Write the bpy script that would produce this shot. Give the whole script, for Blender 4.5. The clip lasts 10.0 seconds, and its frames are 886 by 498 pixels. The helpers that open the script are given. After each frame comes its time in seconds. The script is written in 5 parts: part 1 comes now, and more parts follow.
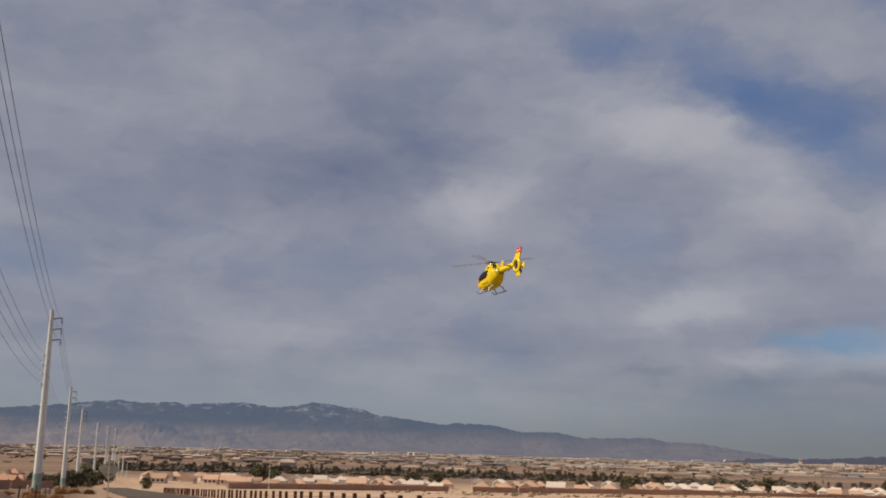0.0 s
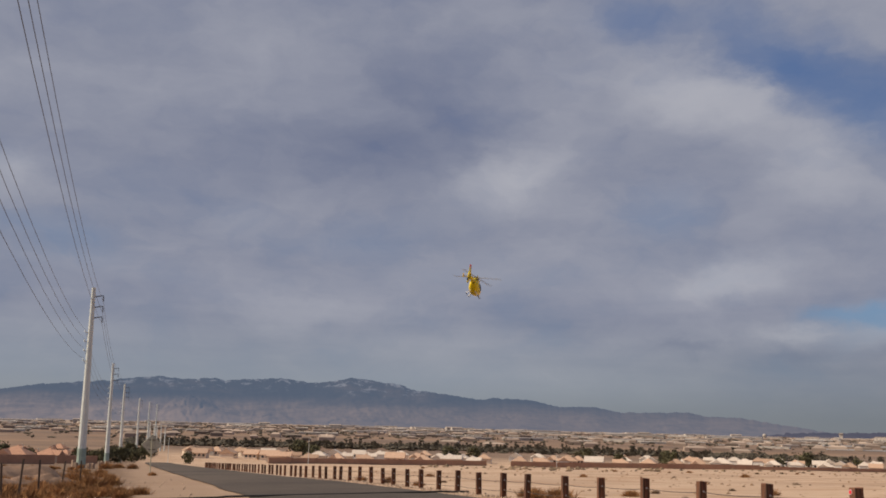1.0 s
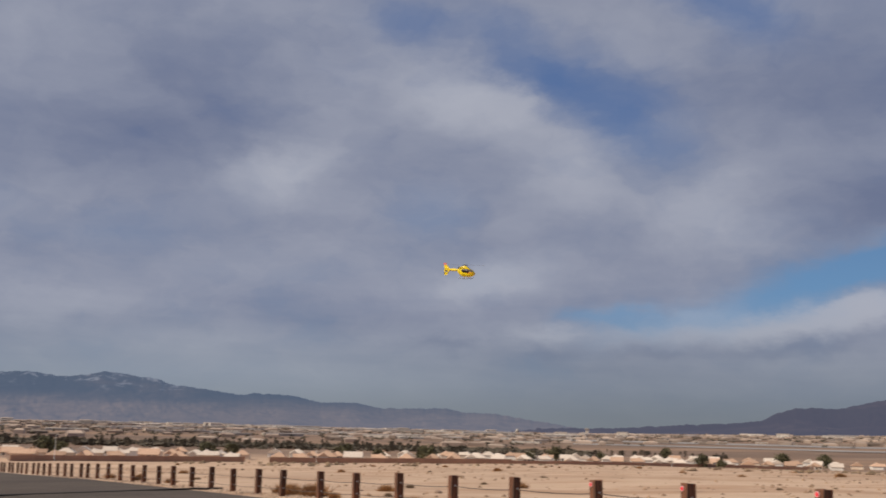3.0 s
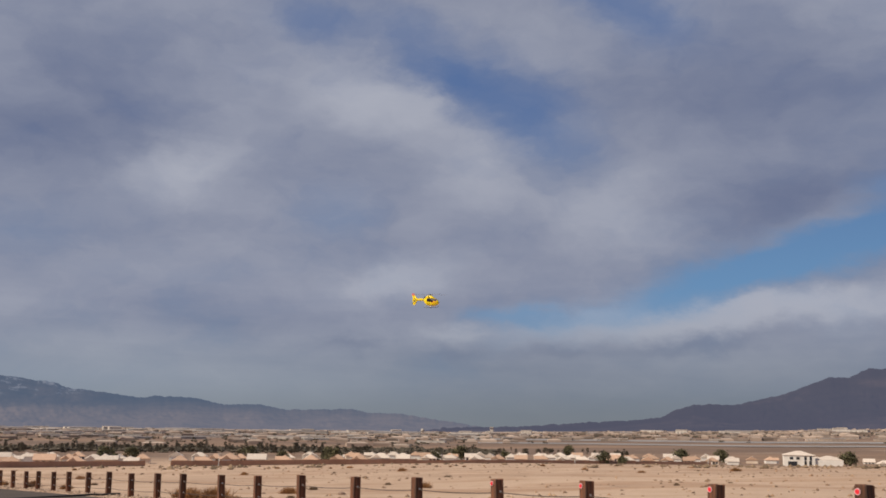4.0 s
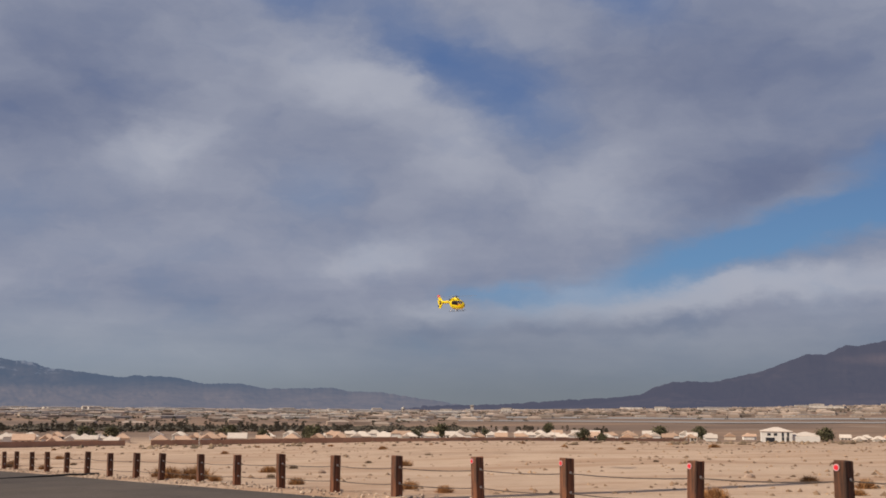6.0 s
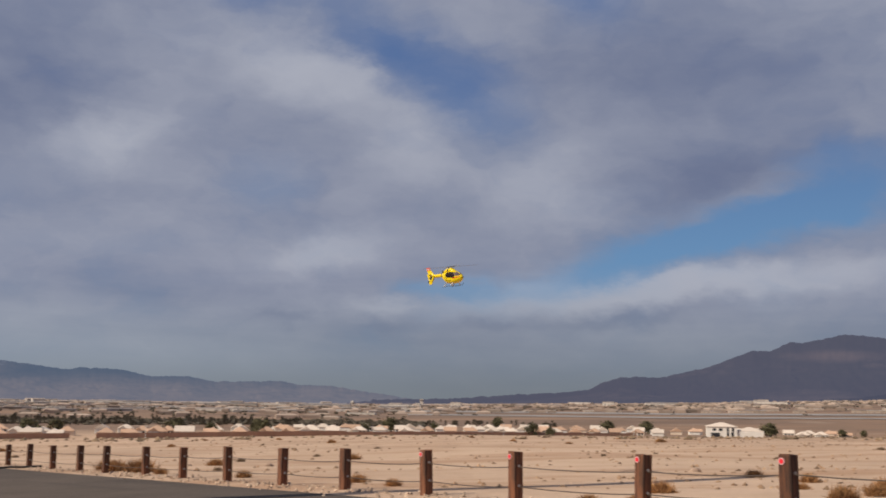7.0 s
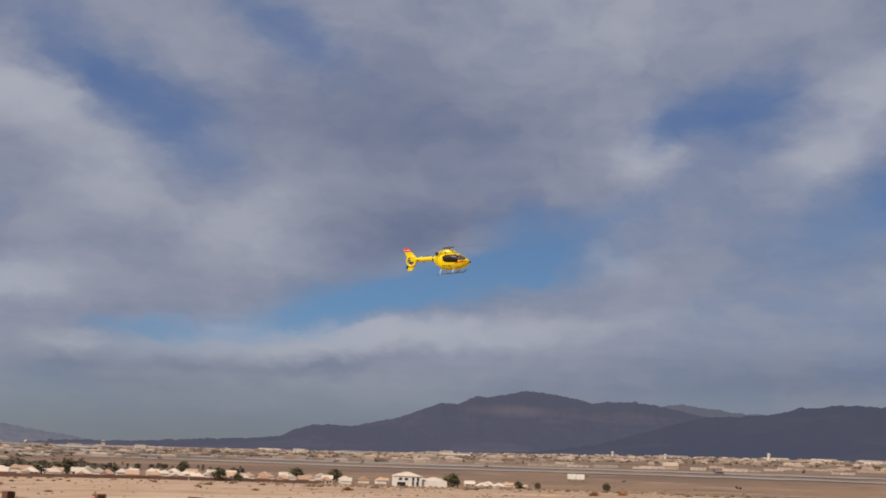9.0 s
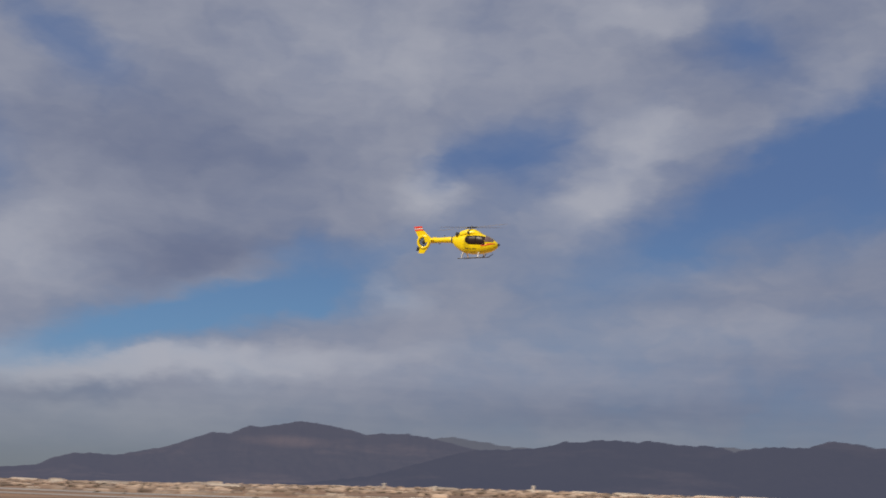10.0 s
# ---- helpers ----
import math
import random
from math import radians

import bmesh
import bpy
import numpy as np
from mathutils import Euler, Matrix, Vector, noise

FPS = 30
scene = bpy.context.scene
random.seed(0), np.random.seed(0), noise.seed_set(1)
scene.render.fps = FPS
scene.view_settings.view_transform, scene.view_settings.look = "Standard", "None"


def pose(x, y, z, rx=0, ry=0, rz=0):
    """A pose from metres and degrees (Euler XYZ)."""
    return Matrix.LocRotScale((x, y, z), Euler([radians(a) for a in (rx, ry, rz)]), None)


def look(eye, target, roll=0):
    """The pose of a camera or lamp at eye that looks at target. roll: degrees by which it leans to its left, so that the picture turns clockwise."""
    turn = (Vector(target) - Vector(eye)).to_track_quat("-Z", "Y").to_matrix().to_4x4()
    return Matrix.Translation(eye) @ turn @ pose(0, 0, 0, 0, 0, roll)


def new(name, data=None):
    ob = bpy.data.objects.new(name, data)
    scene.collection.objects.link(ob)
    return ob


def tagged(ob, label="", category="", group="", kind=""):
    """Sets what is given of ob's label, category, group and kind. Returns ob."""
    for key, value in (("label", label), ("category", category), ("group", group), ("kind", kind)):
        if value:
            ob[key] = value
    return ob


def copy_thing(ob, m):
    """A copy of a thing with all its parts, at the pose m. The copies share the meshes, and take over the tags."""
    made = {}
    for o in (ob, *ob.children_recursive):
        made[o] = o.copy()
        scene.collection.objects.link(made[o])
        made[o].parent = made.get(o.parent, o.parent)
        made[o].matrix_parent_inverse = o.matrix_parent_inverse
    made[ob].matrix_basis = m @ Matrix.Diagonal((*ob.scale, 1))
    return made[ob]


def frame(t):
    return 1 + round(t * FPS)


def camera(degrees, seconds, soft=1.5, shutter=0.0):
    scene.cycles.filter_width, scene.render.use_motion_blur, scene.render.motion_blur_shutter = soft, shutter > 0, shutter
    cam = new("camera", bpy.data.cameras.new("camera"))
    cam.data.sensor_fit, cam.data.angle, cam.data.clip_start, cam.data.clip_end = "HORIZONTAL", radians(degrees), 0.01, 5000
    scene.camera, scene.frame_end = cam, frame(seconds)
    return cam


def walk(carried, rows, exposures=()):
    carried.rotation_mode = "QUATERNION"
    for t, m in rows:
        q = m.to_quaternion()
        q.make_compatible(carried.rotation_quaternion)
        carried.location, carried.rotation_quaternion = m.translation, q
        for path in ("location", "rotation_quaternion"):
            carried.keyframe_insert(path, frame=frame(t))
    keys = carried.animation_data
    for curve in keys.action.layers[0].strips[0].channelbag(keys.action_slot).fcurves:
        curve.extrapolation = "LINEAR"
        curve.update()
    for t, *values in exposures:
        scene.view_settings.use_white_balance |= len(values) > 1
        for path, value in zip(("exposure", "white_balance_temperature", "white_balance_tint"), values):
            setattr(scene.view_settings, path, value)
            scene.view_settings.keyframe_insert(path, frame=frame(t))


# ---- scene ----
EYE = (0.0, 0.0, 1.5)
cam = camera(44.47, 10.0, soft=1.75, shutter=0.3)


def aim(heading, pitch, roll, eye):
    a, p = radians(heading), radians(pitch)
    way = Vector((math.sin(a) * math.cos(p), math.cos(a) * math.cos(p), math.sin(p)))
    return look(eye, Vector(eye) + 100 * way, roll)


# seconds, heading clockwise from +y, pitch, roll, and the eye, which sways as the camera is turned by hand
TURNS = [
    (0.0, -16.32, 10.19, 1.53, -0.12, -0.17, 1.463),
    (0.5, -17.66, 9.07, 1.32, -0.12, -0.18, 1.477),
    (1.0, -18.23, 8.85, 1.41, -0.13, -0.20, 1.488),
    (1.5, -17.69, 8.05, 1.09, -0.12, -0.20, 1.476),
    (1.7, -17.15, 7.95, 1.00, -0.12, -0.19, 1.479),
    (1.8, -16.22, 7.80, 0.95, -0.12, -0.19, 1.481),
    (2.0, -13.83, 7.60, 0.86, -0.12, -0.18, 1.484),
    (2.2, -11.88, 7.93, 0.93, -0.12, -0.12, 1.485),
    (2.5, -9.79, 8.37, 1.04, -0.12, -0.04, 1.486),
    (3.0, -5.81, 8.93, 1.49, -0.07, -0.03, 1.485),
    (3.2, -3.80, 9.14, 1.19, -0.05, -0.03, 1.490),
    (4.5, -0.42, 8.79, 0.58, -0.00, -0.02, 1.502),
    (5.0, 0.00, 8.49, 0.27, 0.00, -0.00, 1.500),
    (5.5, 0.19, 8.24, 0.40, -0.00, 0.04, 1.505),
    (6.8, 1.50, 7.57, 0.92, 0.01, 0.16, 1.482),
    (7.0, 2.91, 7.63, 0.79, 0.01, 0.18, 1.479),
    (7.2, 4.06, 7.75, 0.77, 0.01, 0.21, 1.481),
    (7.5, 4.88, 7.94, 0.73, 0.01, 0.26, 1.483),
    (7.6, 5.28, 8.08, 0.86, 0.02, 0.27, 1.483),
    (7.8, 7.73, 8.38, 1.13, 0.03, 0.29, 1.482),
    (8.0, 11.01, 8.69, 1.39, 0.05, 0.31, 1.482),
    (8.2, 13.40, 9.05, 1.78, 0.06, 0.32, 1.483),
    (8.5, 15.91, 9.61, 2.36, 0.07, 0.34, 1.484),
    (8.7, 17.18, 9.97, 2.42, 0.08, 0.32, 1.481),
    (9.0, 18.59, 10.47, 2.51, 0.09, 0.28, 1.477),
    (9.2, 19.93, 10.85, 2.47, 0.09, 0.27, 1.489),
    (9.5, 22.50, 11.36, 2.41, 0.09, 0.26, 1.506),
    (9.7, 25.10, 11.82, 2.57, 0.09, 0.25, 1.506),
    (10.0, 30.24, 12.59, 2.81, 0.09, 0.24, 1.506),
]
walk(cam, [(t, aim(h, p, r, eye)) for t, h, p, r, *eye in TURNS], [(0.0, -0.03, 6850, 10), (1.2, -0.03, 6640, 10), (2.2, -0.03, 6400, 10), (8.2, -0.03, 6400, 10), (10.0, -0.05, 6570, 10)])

# ---------------------------------------------------------------- world and sun
SUN_HEADING, SUN_HEIGHT = -112.0, 40.0
to_sun = Vector((math.sin(radians(SUN_HEADING)) * math.cos(radians(SUN_HEIGHT)), math.cos(radians(SUN_HEADING)) * math.cos(radians(SUN_HEIGHT)), math.sin(radians(SUN_HEIGHT))))
sun = new("sun", bpy.data.lights.new("sun", "SUN"))
sun.data.energy, sun.data.angle, sun.data.color = 4.6, radians(0.6), (1.0, 0.87, 0.70)
sun.matrix_world = look(to_sun * 50, (0, 0, 0))


class Nodes:
    """Short hand for node trees."""

    def __init__(self, tree):
        self.tree = tree

    def add(self, kind, inputs=None, **settings):
        n = self.tree.nodes.new(kind)
        for key, value in settings.items():
            setattr(n, key, value)
        for key, value in (inputs or {}).items():
            self.put(n.inputs[key], value)
        return n

    def put(self, socket, value):
        if isinstance(value, bpy.types.NodeSocket):
            self.tree.links.new(value, socket)
        else:
            socket.default_value = value

    def math(self, op, a, b=0.0, c=0.0, clamp=False):
        n = self.add("ShaderNodeMath", operation=op, use_clamp=clamp)
        for s, v in zip(n.inputs, (a, b, c)):
            self.put(s, v)
        return n.outputs[0]

    def mix(self, factor, a, b, blend="MIX"):
        n = self.add("ShaderNodeMix", data_type="RGBA", blend_type=blend)
        self.put(n.inputs[0], factor)
        self.put(n.inputs[6], a if isinstance(a, bpy.types.NodeSocket) else (*a, 1))
        self.put(n.inputs[7], b if isinstance(b, bpy.types.NodeSocket) else (*b, 1))
        return n.outputs[2]

    def noise(self, vector, scale, detail=4.0, rough=0.55, distortion=0.0):
        n = self.add("ShaderNodeTexNoise", {"Vector": vector, "Scale": scale, "Detail": detail, "Roughness": rough, "Distortion": distortion})
        return n.outputs[0]

    def ramp(self, value, low, high, a=0.0, b=1.0):
        n = self.add("ShaderNodeMapRange", {0: value, 1: low, 2: high, 3: a, 4: b}, interpolation_type="SMOOTHSTEP")
        return n.outputs[0]

    def vec(self, x, y, z):
        return self.add("ShaderNodeCombineXYZ", {0: x, 1: y, 2: z}).outputs[0]


def build_sky():
    world = bpy.data.worlds.new("world")
    scene.world = world
    world.use_nodes = True
    world.node_tree.nodes.clear()
    n = Nodes(world.node_tree)
    sky = n.add("ShaderNodeTexSky", sky_type="NISHITA", sun_disc=False, sun_elevation=radians(SUN_HEIGHT), sun_rotation=radians(SUN_HEADING), air_density=1.0, dust_density=0.6)
    way = n.add("ShaderNodeTexCoord").outputs["Generated"]
    x, y, z = n.add("ShaderNodeSeparateXYZ", {0: way}).outputs
    az = n.math("DEGREES", n.math("ARCTAN2", x, y))
    el = n.math("DEGREES", n.math("ARCSINE", z))

    def layer(a, e, fa, fe, seed, detail, rough=0.55, twist=0.0):
        """Noise over heading and height, centred on nought."""
        return n.math("SUBTRACT", n.noise(n.vec(n.math("MULTIPLY", a, fa), n.math("MULTIPLY", e, fe), seed), 1.0, detail, rough, twist), 0.5)

    # bent directions, so that the banks get wispy rims
    waz = n.math("MULTIPLY_ADD", layer(az, el, 0.11, 0.20, 0.3, 3), 4.5, az)
    wel = n.math("MULTIPLY_ADD", layer(az, el, 0.11, 0.20, 7.7, 3), 2.6, el)
    waz = n.math("MULTIPLY_ADD", layer(az, el, 0.45, 0.8, 2.1, 4, 0.6), 2.6, waz)
    wel = n.math("MULTIPLY_ADD", layer(az, el, 0.45, 0.8, 5.4, 4, 0.6), 1.5, wel)
    spot = n.vec(waz, wel, 0.0)

    def total(rows):
        """Soft oval banks round a heading and height, their long axes tilted."""
        out = 0.0
        for a, e, sa, se, tilt, amount in rows:
            turned = n.add("ShaderNodeMapping", {"Vector": spot, "Location": (a, e, 0), "Rotation": (0, 0, radians(tilt)), "Scale": (sa, se, 1)}, vector_type="TEXTURE").outputs[0]
            r2 = n.add("ShaderNodeVectorMath", {0: turned, 1: turned}, operation="DOT_PRODUCT").outputs["Value"]
            out = n.math("MULTIPLY_ADD", n.math("POWER", 0.3679, r2), amount, out)
        return out

    gaps = total(GAPS_WEST + GAPS_EAST)
    lumps = total(LUMPS_WEST + LUMPS_MIDDLE + LUMPS_EAST)
    fine = layer(waz, wel, 0.12, 0.21, 2.0, 5, 0.52, 0.3)
    puff = layer(waz, wel, 0.33, 0.55, 6.0, 4, 0.55, 0.2)
    streak = layer(n.math("MULTIPLY_ADD", el, 1.0, az), el, 0.05, 0.42, 4.0, 4, 0.55, 0.2)
    cover = n.math("MULTIPLY_ADD", fine, 0.75, 0.93)
    cover = n.math("MULTIPLY_ADD", puff, 0.40, cover)
    cover = n.math("SUBTRACT", cover, n.ramp(az, 8, 60, 0, 0.20))
    cover = n.ramp(n.math("SUBTRACT", cover, gaps), -0.15, 1.0)
    # brightness of the cloud sheet
    tone = n.math("ADD", n.math("MULTIPLY_ADD", fine, 0.45, 0.46), lumps)
    tone = n.math("MULTIPLY_ADD", n.math("MULTIPLY", streak, n.ramp(el, 3, 10, 1.0, 0.35)), 0.55, tone)
    tone = n.math("MULTIPLY_ADD", puff, 0.26, tone)
    tone = n.math("SUBTRACT", tone, n.ramp(az, 30, 55, 0.0, 0.14))
    cloud = n.mix(n.ramp(tone, -0.05, 1.05), (0.131, 0.160, 0.262), (0.405, 0.420, 0.486))
    blue = n.mix(n.ramp(el, 3.0, 17.0), (0.122, 0.275, 0.49), (0.084, 0.152, 0.335))
    blue = n.mix(0.15, blue, n.mix(1.0, sky.outputs[0], (0.08, 0.08, 0.08), "MULTIPLY"))
    both = n.mix(cover, blue, cloud)
    haze = n.mix(n.ramp(az, -20, 6), (0.292, 0.335, 0.376), (0.190, 0.224, 0.256))
    both = n.mix(n.ramp(el, -0.5, 6.5, 0.8, 0.0), both, haze)
    both = n.mix(n.ramp(el, -0.5, 2.2, 0.45, 0.0), both, (0.168, 0.180, 0.185))
    back = n.add("ShaderNodeBackground", {"Color": both, "Strength": 1.0})
    n.add("ShaderNodeOutputWorld", {"Surface": back.outputs[0]})


# openings of blue in the cloud sheet: heading, height, half widths, tilt, depth
GAPS_WEST = [
    (0.1, 17.7, 5.3, 1.8, -35, 0.75), (-8.2, 20.5, 3.2, 1.2, -10, 0.50), (9.5, 21.4, 4.2, 1.5, -22, 0.80), (5.1, 14.9, 2.5, 1.2, -20, 0.30),
    (-6.5, 10.7, 2.3, 1.5, 0, 0.30), (-11.2, 17.9, 1.9, 1.2, 0, 0.22), (40.5, 12.6, 6.0, 2.2, 12, 0.34), (15.2, 7.9, 9.9, 1.1, 16, 0.90),
    (3.5, 5.7, 3.0, 0.5, 0, 0.60), (21.9, 11.9, 1.8, 0.9, 20, 0.45), (33.0, 17.8, 3.8, 1.4, 15, 0.58), (30.2, 16.8, 1.9, 1.2, 33, 0.35),
]
GAPS_EAST = [
    (21.3, 8.9, 7.9, 1.1, 11, 0.42), (27.4, 12.5, 3.7, 1.0, 23, 0.45), (48.6, 16.8, 8.1, 1.6, 28, 1.10), (52.7, 16.6, 3.1, 2.4, 28, 0.50),
    (46.1, 23.2, 1.9, 2.1, 63, 0.55), (51.3, 14.5, 4.6, 1.8, 13, 0.40), (-38.1, 8.4, 4.5, 1.2, -9, 0.25), (-22.6, 9.3, 4.5, 1.2, 6, 0.14),
    (-28.9, 10.1, 2.1, 1.2, 1, 0.18), (34.6, 16.9, 3.4, 2.1, 47, 0.40), (22.4, 10.4, 3.0, 1.2, 32, 0.40), (4.5, 17.5, 3.8, 2.0, -30, 0.42),
]
# brighter and darker lumps of the sheet
LUMPS_WEST = [
    (-4.9, 17.1, 4.1, 1.5, -14, 0.50), (1.0, 13.1, 2.8, 1.8, -9, 0.35), (-14.5, 12.7, 3.5, 1.2, 9, 0.50), (-21.7, 18.8, 7.9, 3.6, 1, 0.12),
    (-25.2, 14.0, 7.7, 1.8, 1, -0.14), (-40.2, 11.5, 1.8, 1.2, 1, 0.30), (-3.6, 7.2, 3.9, 0.9, 13, 0.20), (-16.0, 7.2, 9.0, 1.8, 4, 0.14),
    (-26.6, 5.5, 3.6, 0.9, 1, 0.15), (0.2, 4.9, 1.8, 0.4, 1, 0.30), (-5.3, 3.7, 2.1, 0.4, 1, -0.20), (8.3, 10.5, 3.9, 1.5, -10, 0.30),
]
LUMPS_MIDDLE = [
    (17.2, 11.0, 4.6, 1.1, 15, -0.28), (15.5, 17.2, 7.8, 3.0, 0, -0.24), (14.6, 5.7, 7.5, 0.9, 4, 0.45), (8.2, 5.7, 2.1, 0.5, 0, 0.30),
    (5.6, 3.6, 1.8, 0.4, 0, -0.14), (0.5, 3.8, 1.5, 0.4, 0, -0.15), (12.2, 2.9, 4.5, 0.7, 0, 0.10), (-20.3, 16.6, 5.3, 4.5, 0, -0.24),
    (-3.1, 7.0, 3.0, 0.9, 15, 0.25), (25.5, 22.4, 8.1, 3.0, 3, 0.20), (29.7, 15.6, 1.9, 1.2, 23, 0.40), (14.5, 11.9, 6.0, 1.2, 8, -0.12),
]
LUMPS_EAST = [
    (9.5, 12.5, 2.8, 1.5, 3, 0.20), (38.6, 15.8, 3.7, 1.8, 28, 0.40), (46.3, 15.5, 2.2, 0.4, 18, 0.40), (40.7, 18.8, 2.5, 1.8, 3, 0.30),
    (50.1, 20.7, 4.8, 1.8, 33, 0.20), (40.6, 24.8, 3.9, 1.2, 3, 0.25), (27.5, 10.2, 1.5, 0.7, -17, 0.25), (12.3, 5.5, 7.5, 0.7, 3, 0.35),
    (11.9, 4.0, 4.5, 0.4, 3, -0.14), (25.1, 6.4, 9.0, 0.9, 6, 0.20), (42.8, 8.3, 9.0, 1.5, 3, 0.15), (39.9, 4.4, 9.0, 0.9, 3, -0.20),
]
build_sky()


# ---------------------------------------------------------------- materials
def material(name, color, second=None, scale=3.0, rough=0.85, metal=0.0, bump=0.0, speckle=None, speckle_scale=40.0, stretch=(1, 1, 1), vary=0.0, coords="Object", island=0.0, spec=0.5):
    """A surface in two tones: broad stains, fine grain, relief, and a small change from thing to thing."""
    mat = bpy.data.materials.new(name)
    mat.use_nodes = True
    mat.node_tree.nodes.clear()
    n = Nodes(mat.node_tree)
    where = n.add("ShaderNodeTexCoord").outputs["Object"] if coords == "Object" else n.add("ShaderNodeNewGeometry").outputs["Position"]
    where = n.add("ShaderNodeVectorMath", {0: where, 1: stretch}, operation="MULTIPLY").outputs[0]
    second = second or tuple(c * 0.72 for c in color)
    broad = n.ramp(n.noise(where, scale, 4), 0.35, 0.68)
    grain = n.noise(where, scale * 9, 4, 0.65)
    out = n.mix(broad, color, second)
    out = n.mix(n.ramp(grain, 0.35, 0.75, 0.0, 0.35), out, tuple(c * 0.6 for c in second))
    if speckle:
        out = n.mix(n.ramp(n.noise(where, speckle_scale, 3, 0.6), 0.58, 0.68), out, speckle)
    if vary:
        r = n.add("ShaderNodeObjectInfo").outputs["Random"]
        hsv = n.add("ShaderNodeHueSaturation", {"Color": out, "Value": n.math("MULTIPLY_ADD", r, vary, 1 - vary / 2)})
        out = hsv.outputs[0]
    if island:
        r = n.add("ShaderNodeNewGeometry").outputs["Random Per Island"]
        out = n.add("ShaderNodeHueSaturation", {"Color": out, "Value": n.math("MULTIPLY_ADD", r, island, 1 - island / 2)}).outputs[0]
    shader = n.add("ShaderNodeBsdfPrincipled", {"Base Color": out, "Roughness": n.math("MULTIPLY_ADD", grain, 0.16, rough - 0.08), "Metallic": metal, "Specular IOR Level": spec})
    if bump:
        relief = n.add("ShaderNodeBump", {"Height": grain, "Strength": 0.6, "Distance": bump})
        n.put(shader.inputs["Normal"], relief.outputs[0])
    n.add("ShaderNodeOutputMaterial", {"Surface": shader.outputs[0]})
    return mat


def ground_material():
    mat = bpy.data.materials.new("desert_ground")
    mat.use_nodes = True
    mat.node_tree.nodes.clear()
    n = Nodes(mat.node_tree)
    pos = n.add("ShaderNodeNewGeometry").outputs["Position"]
    x, y, z = n.add("ShaderNodeSeparateXYZ", {0: pos}).outputs
    far = n.add("ShaderNodeVectorMath", {0: pos}, operation="LENGTH").outputs["Value"]
    sand = n.mix(n.ramp(n.noise(pos, 0.12, 5), 0.35, 0.68), (0.575, 0.415, 0.295), (0.49, 0.345, 0.24))
    sand = n.mix(n.ramp(n.noise(pos, 1.1, 6, 0.65), 0.5, 0.72, 0, 0.6), sand, (0.42, 0.275, 0.18))
    sand = n.mix(n.ramp(n.noise(pos, 7.0, 4, 0.7), 0.58, 0.72, 0, 0.55), sand, (0.62, 0.47, 0.34))
    # rusty patches in the field
    rust = n.noise(n.vec(n.math("MULTIPLY", x, 0.05), n.math("MULTIPLY", y, 0.14), 8.0), 1.0, 6, 0.68)
    sand = n.mix(n.ramp(rust, 0.47, 0.6, 0, 0.8), sand, (0.40, 0.245, 0.15))
    stain = n.noise(n.vec(n.math("MULTIPLY", x, 0.018), n.math("MULTIPLY", y, 0.05), 2.5), 1.0, 5, 0.6)
    sand = n.mix(n.ramp(stain, 0.46, 0.66, 0, 0.55), sand, (0.37, 0.245, 0.165))
    # tracks and washes that cross the open field
    wash = n.noise(n.vec(n.math("MULTIPLY", x, 0.006), n.math("MULTIPLY", y, 0.045), 0.0), 1.0, 5, 0.6)
    sand = n.mix(n.ramp(wash, 0.52, 0.64, 0, 0.5), sand, (0.60, 0.45, 0.325))
    # browner, stonier ground to the east
    east = n.math("MULTIPLY", n.ramp(x, 15, 90), n.ramp(n.noise(n.vec(n.math("MULTIPLY", x, 0.05), n.math("MULTIPLY", y, 0.10), 1.5), 1.0, 6, 0.7), 0.36, 0.60))
    sand = n.mix(n.math("MULTIPLY", east, 0.6), sand, (0.30, 0.195, 0.125))
    # packed brown soil of the shoulder, dark rough ground beside it
    across = n.math("ADD", n.math("MULTIPLY", x, math.cos(radians(-34))), n.math("MULTIPLY", y, -math.sin(radians(-34))))
    sand = n.mix(n.ramp(n.math("MULTIPLY_ADD", n.noise(pos, 0.2, 5), 5.0, across), 5.0, 11.0, 0.85, 0.0), sand, (0.295, 0.200, 0.138))
    rough = n.math("MULTIPLY_ADD", n.noise(pos, 0.45, 5, 0.65), 6.0, across)
    sand = n.mix(n.ramp(rough, 1.6, 4.4, 0.8, 0.0), sand, (0.150, 0.094, 0.060))
    brush = n.math("MULTIPLY", n.ramp(n.noise(pos, 0.35, 6, 0.7), 0.56, 0.66), n.ramp(far, 45, 110))
    sand = n.mix(n.math("MULTIPLY", brush, 0.7), sand, (0.24, 0.15, 0.09))
    # valley floor: bare lots, dark scrub and pale roofs' yards
    v1 = n.noise(n.vec(n.math("MULTIPLY", x, 0.0022), n.math("MULTIPLY", y, 0.006), 3.0), 1.0, 6, 0.65)
    v2 = n.noise(n.vec(n.math("MULTIPLY", x, 0.012), n.math("MULTIPLY", y, 0.03), 5.0), 1.0, 5, 0.7)
    valley = n.mix(n.ramp(v1, 0.38, 0.62), (0.265, 0.170, 0.112), (0.17, 0.115, 0.084))
    valley = n.mix(n.ramp(v2, 0.54, 0.7, 0, 0.5), valley, (0.46, 0.36, 0.28))
    valley = n.mix(n.ramp(v2, 0.3, 0.46, 0.7, 0.0), valley, (0.10, 0.085, 0.065))
    color = n.mix(n.ramp(far, 430, 620), sand, valley)
    far_rim = n.mix(n.ramp(v1, 0.4, 0.6), (0.52, 0.42, 0.34), (0.36, 0.28, 0.23))
    color = n.mix(n.ramp(far, 2300, 2900, 0, 0.6), color, far_rim)
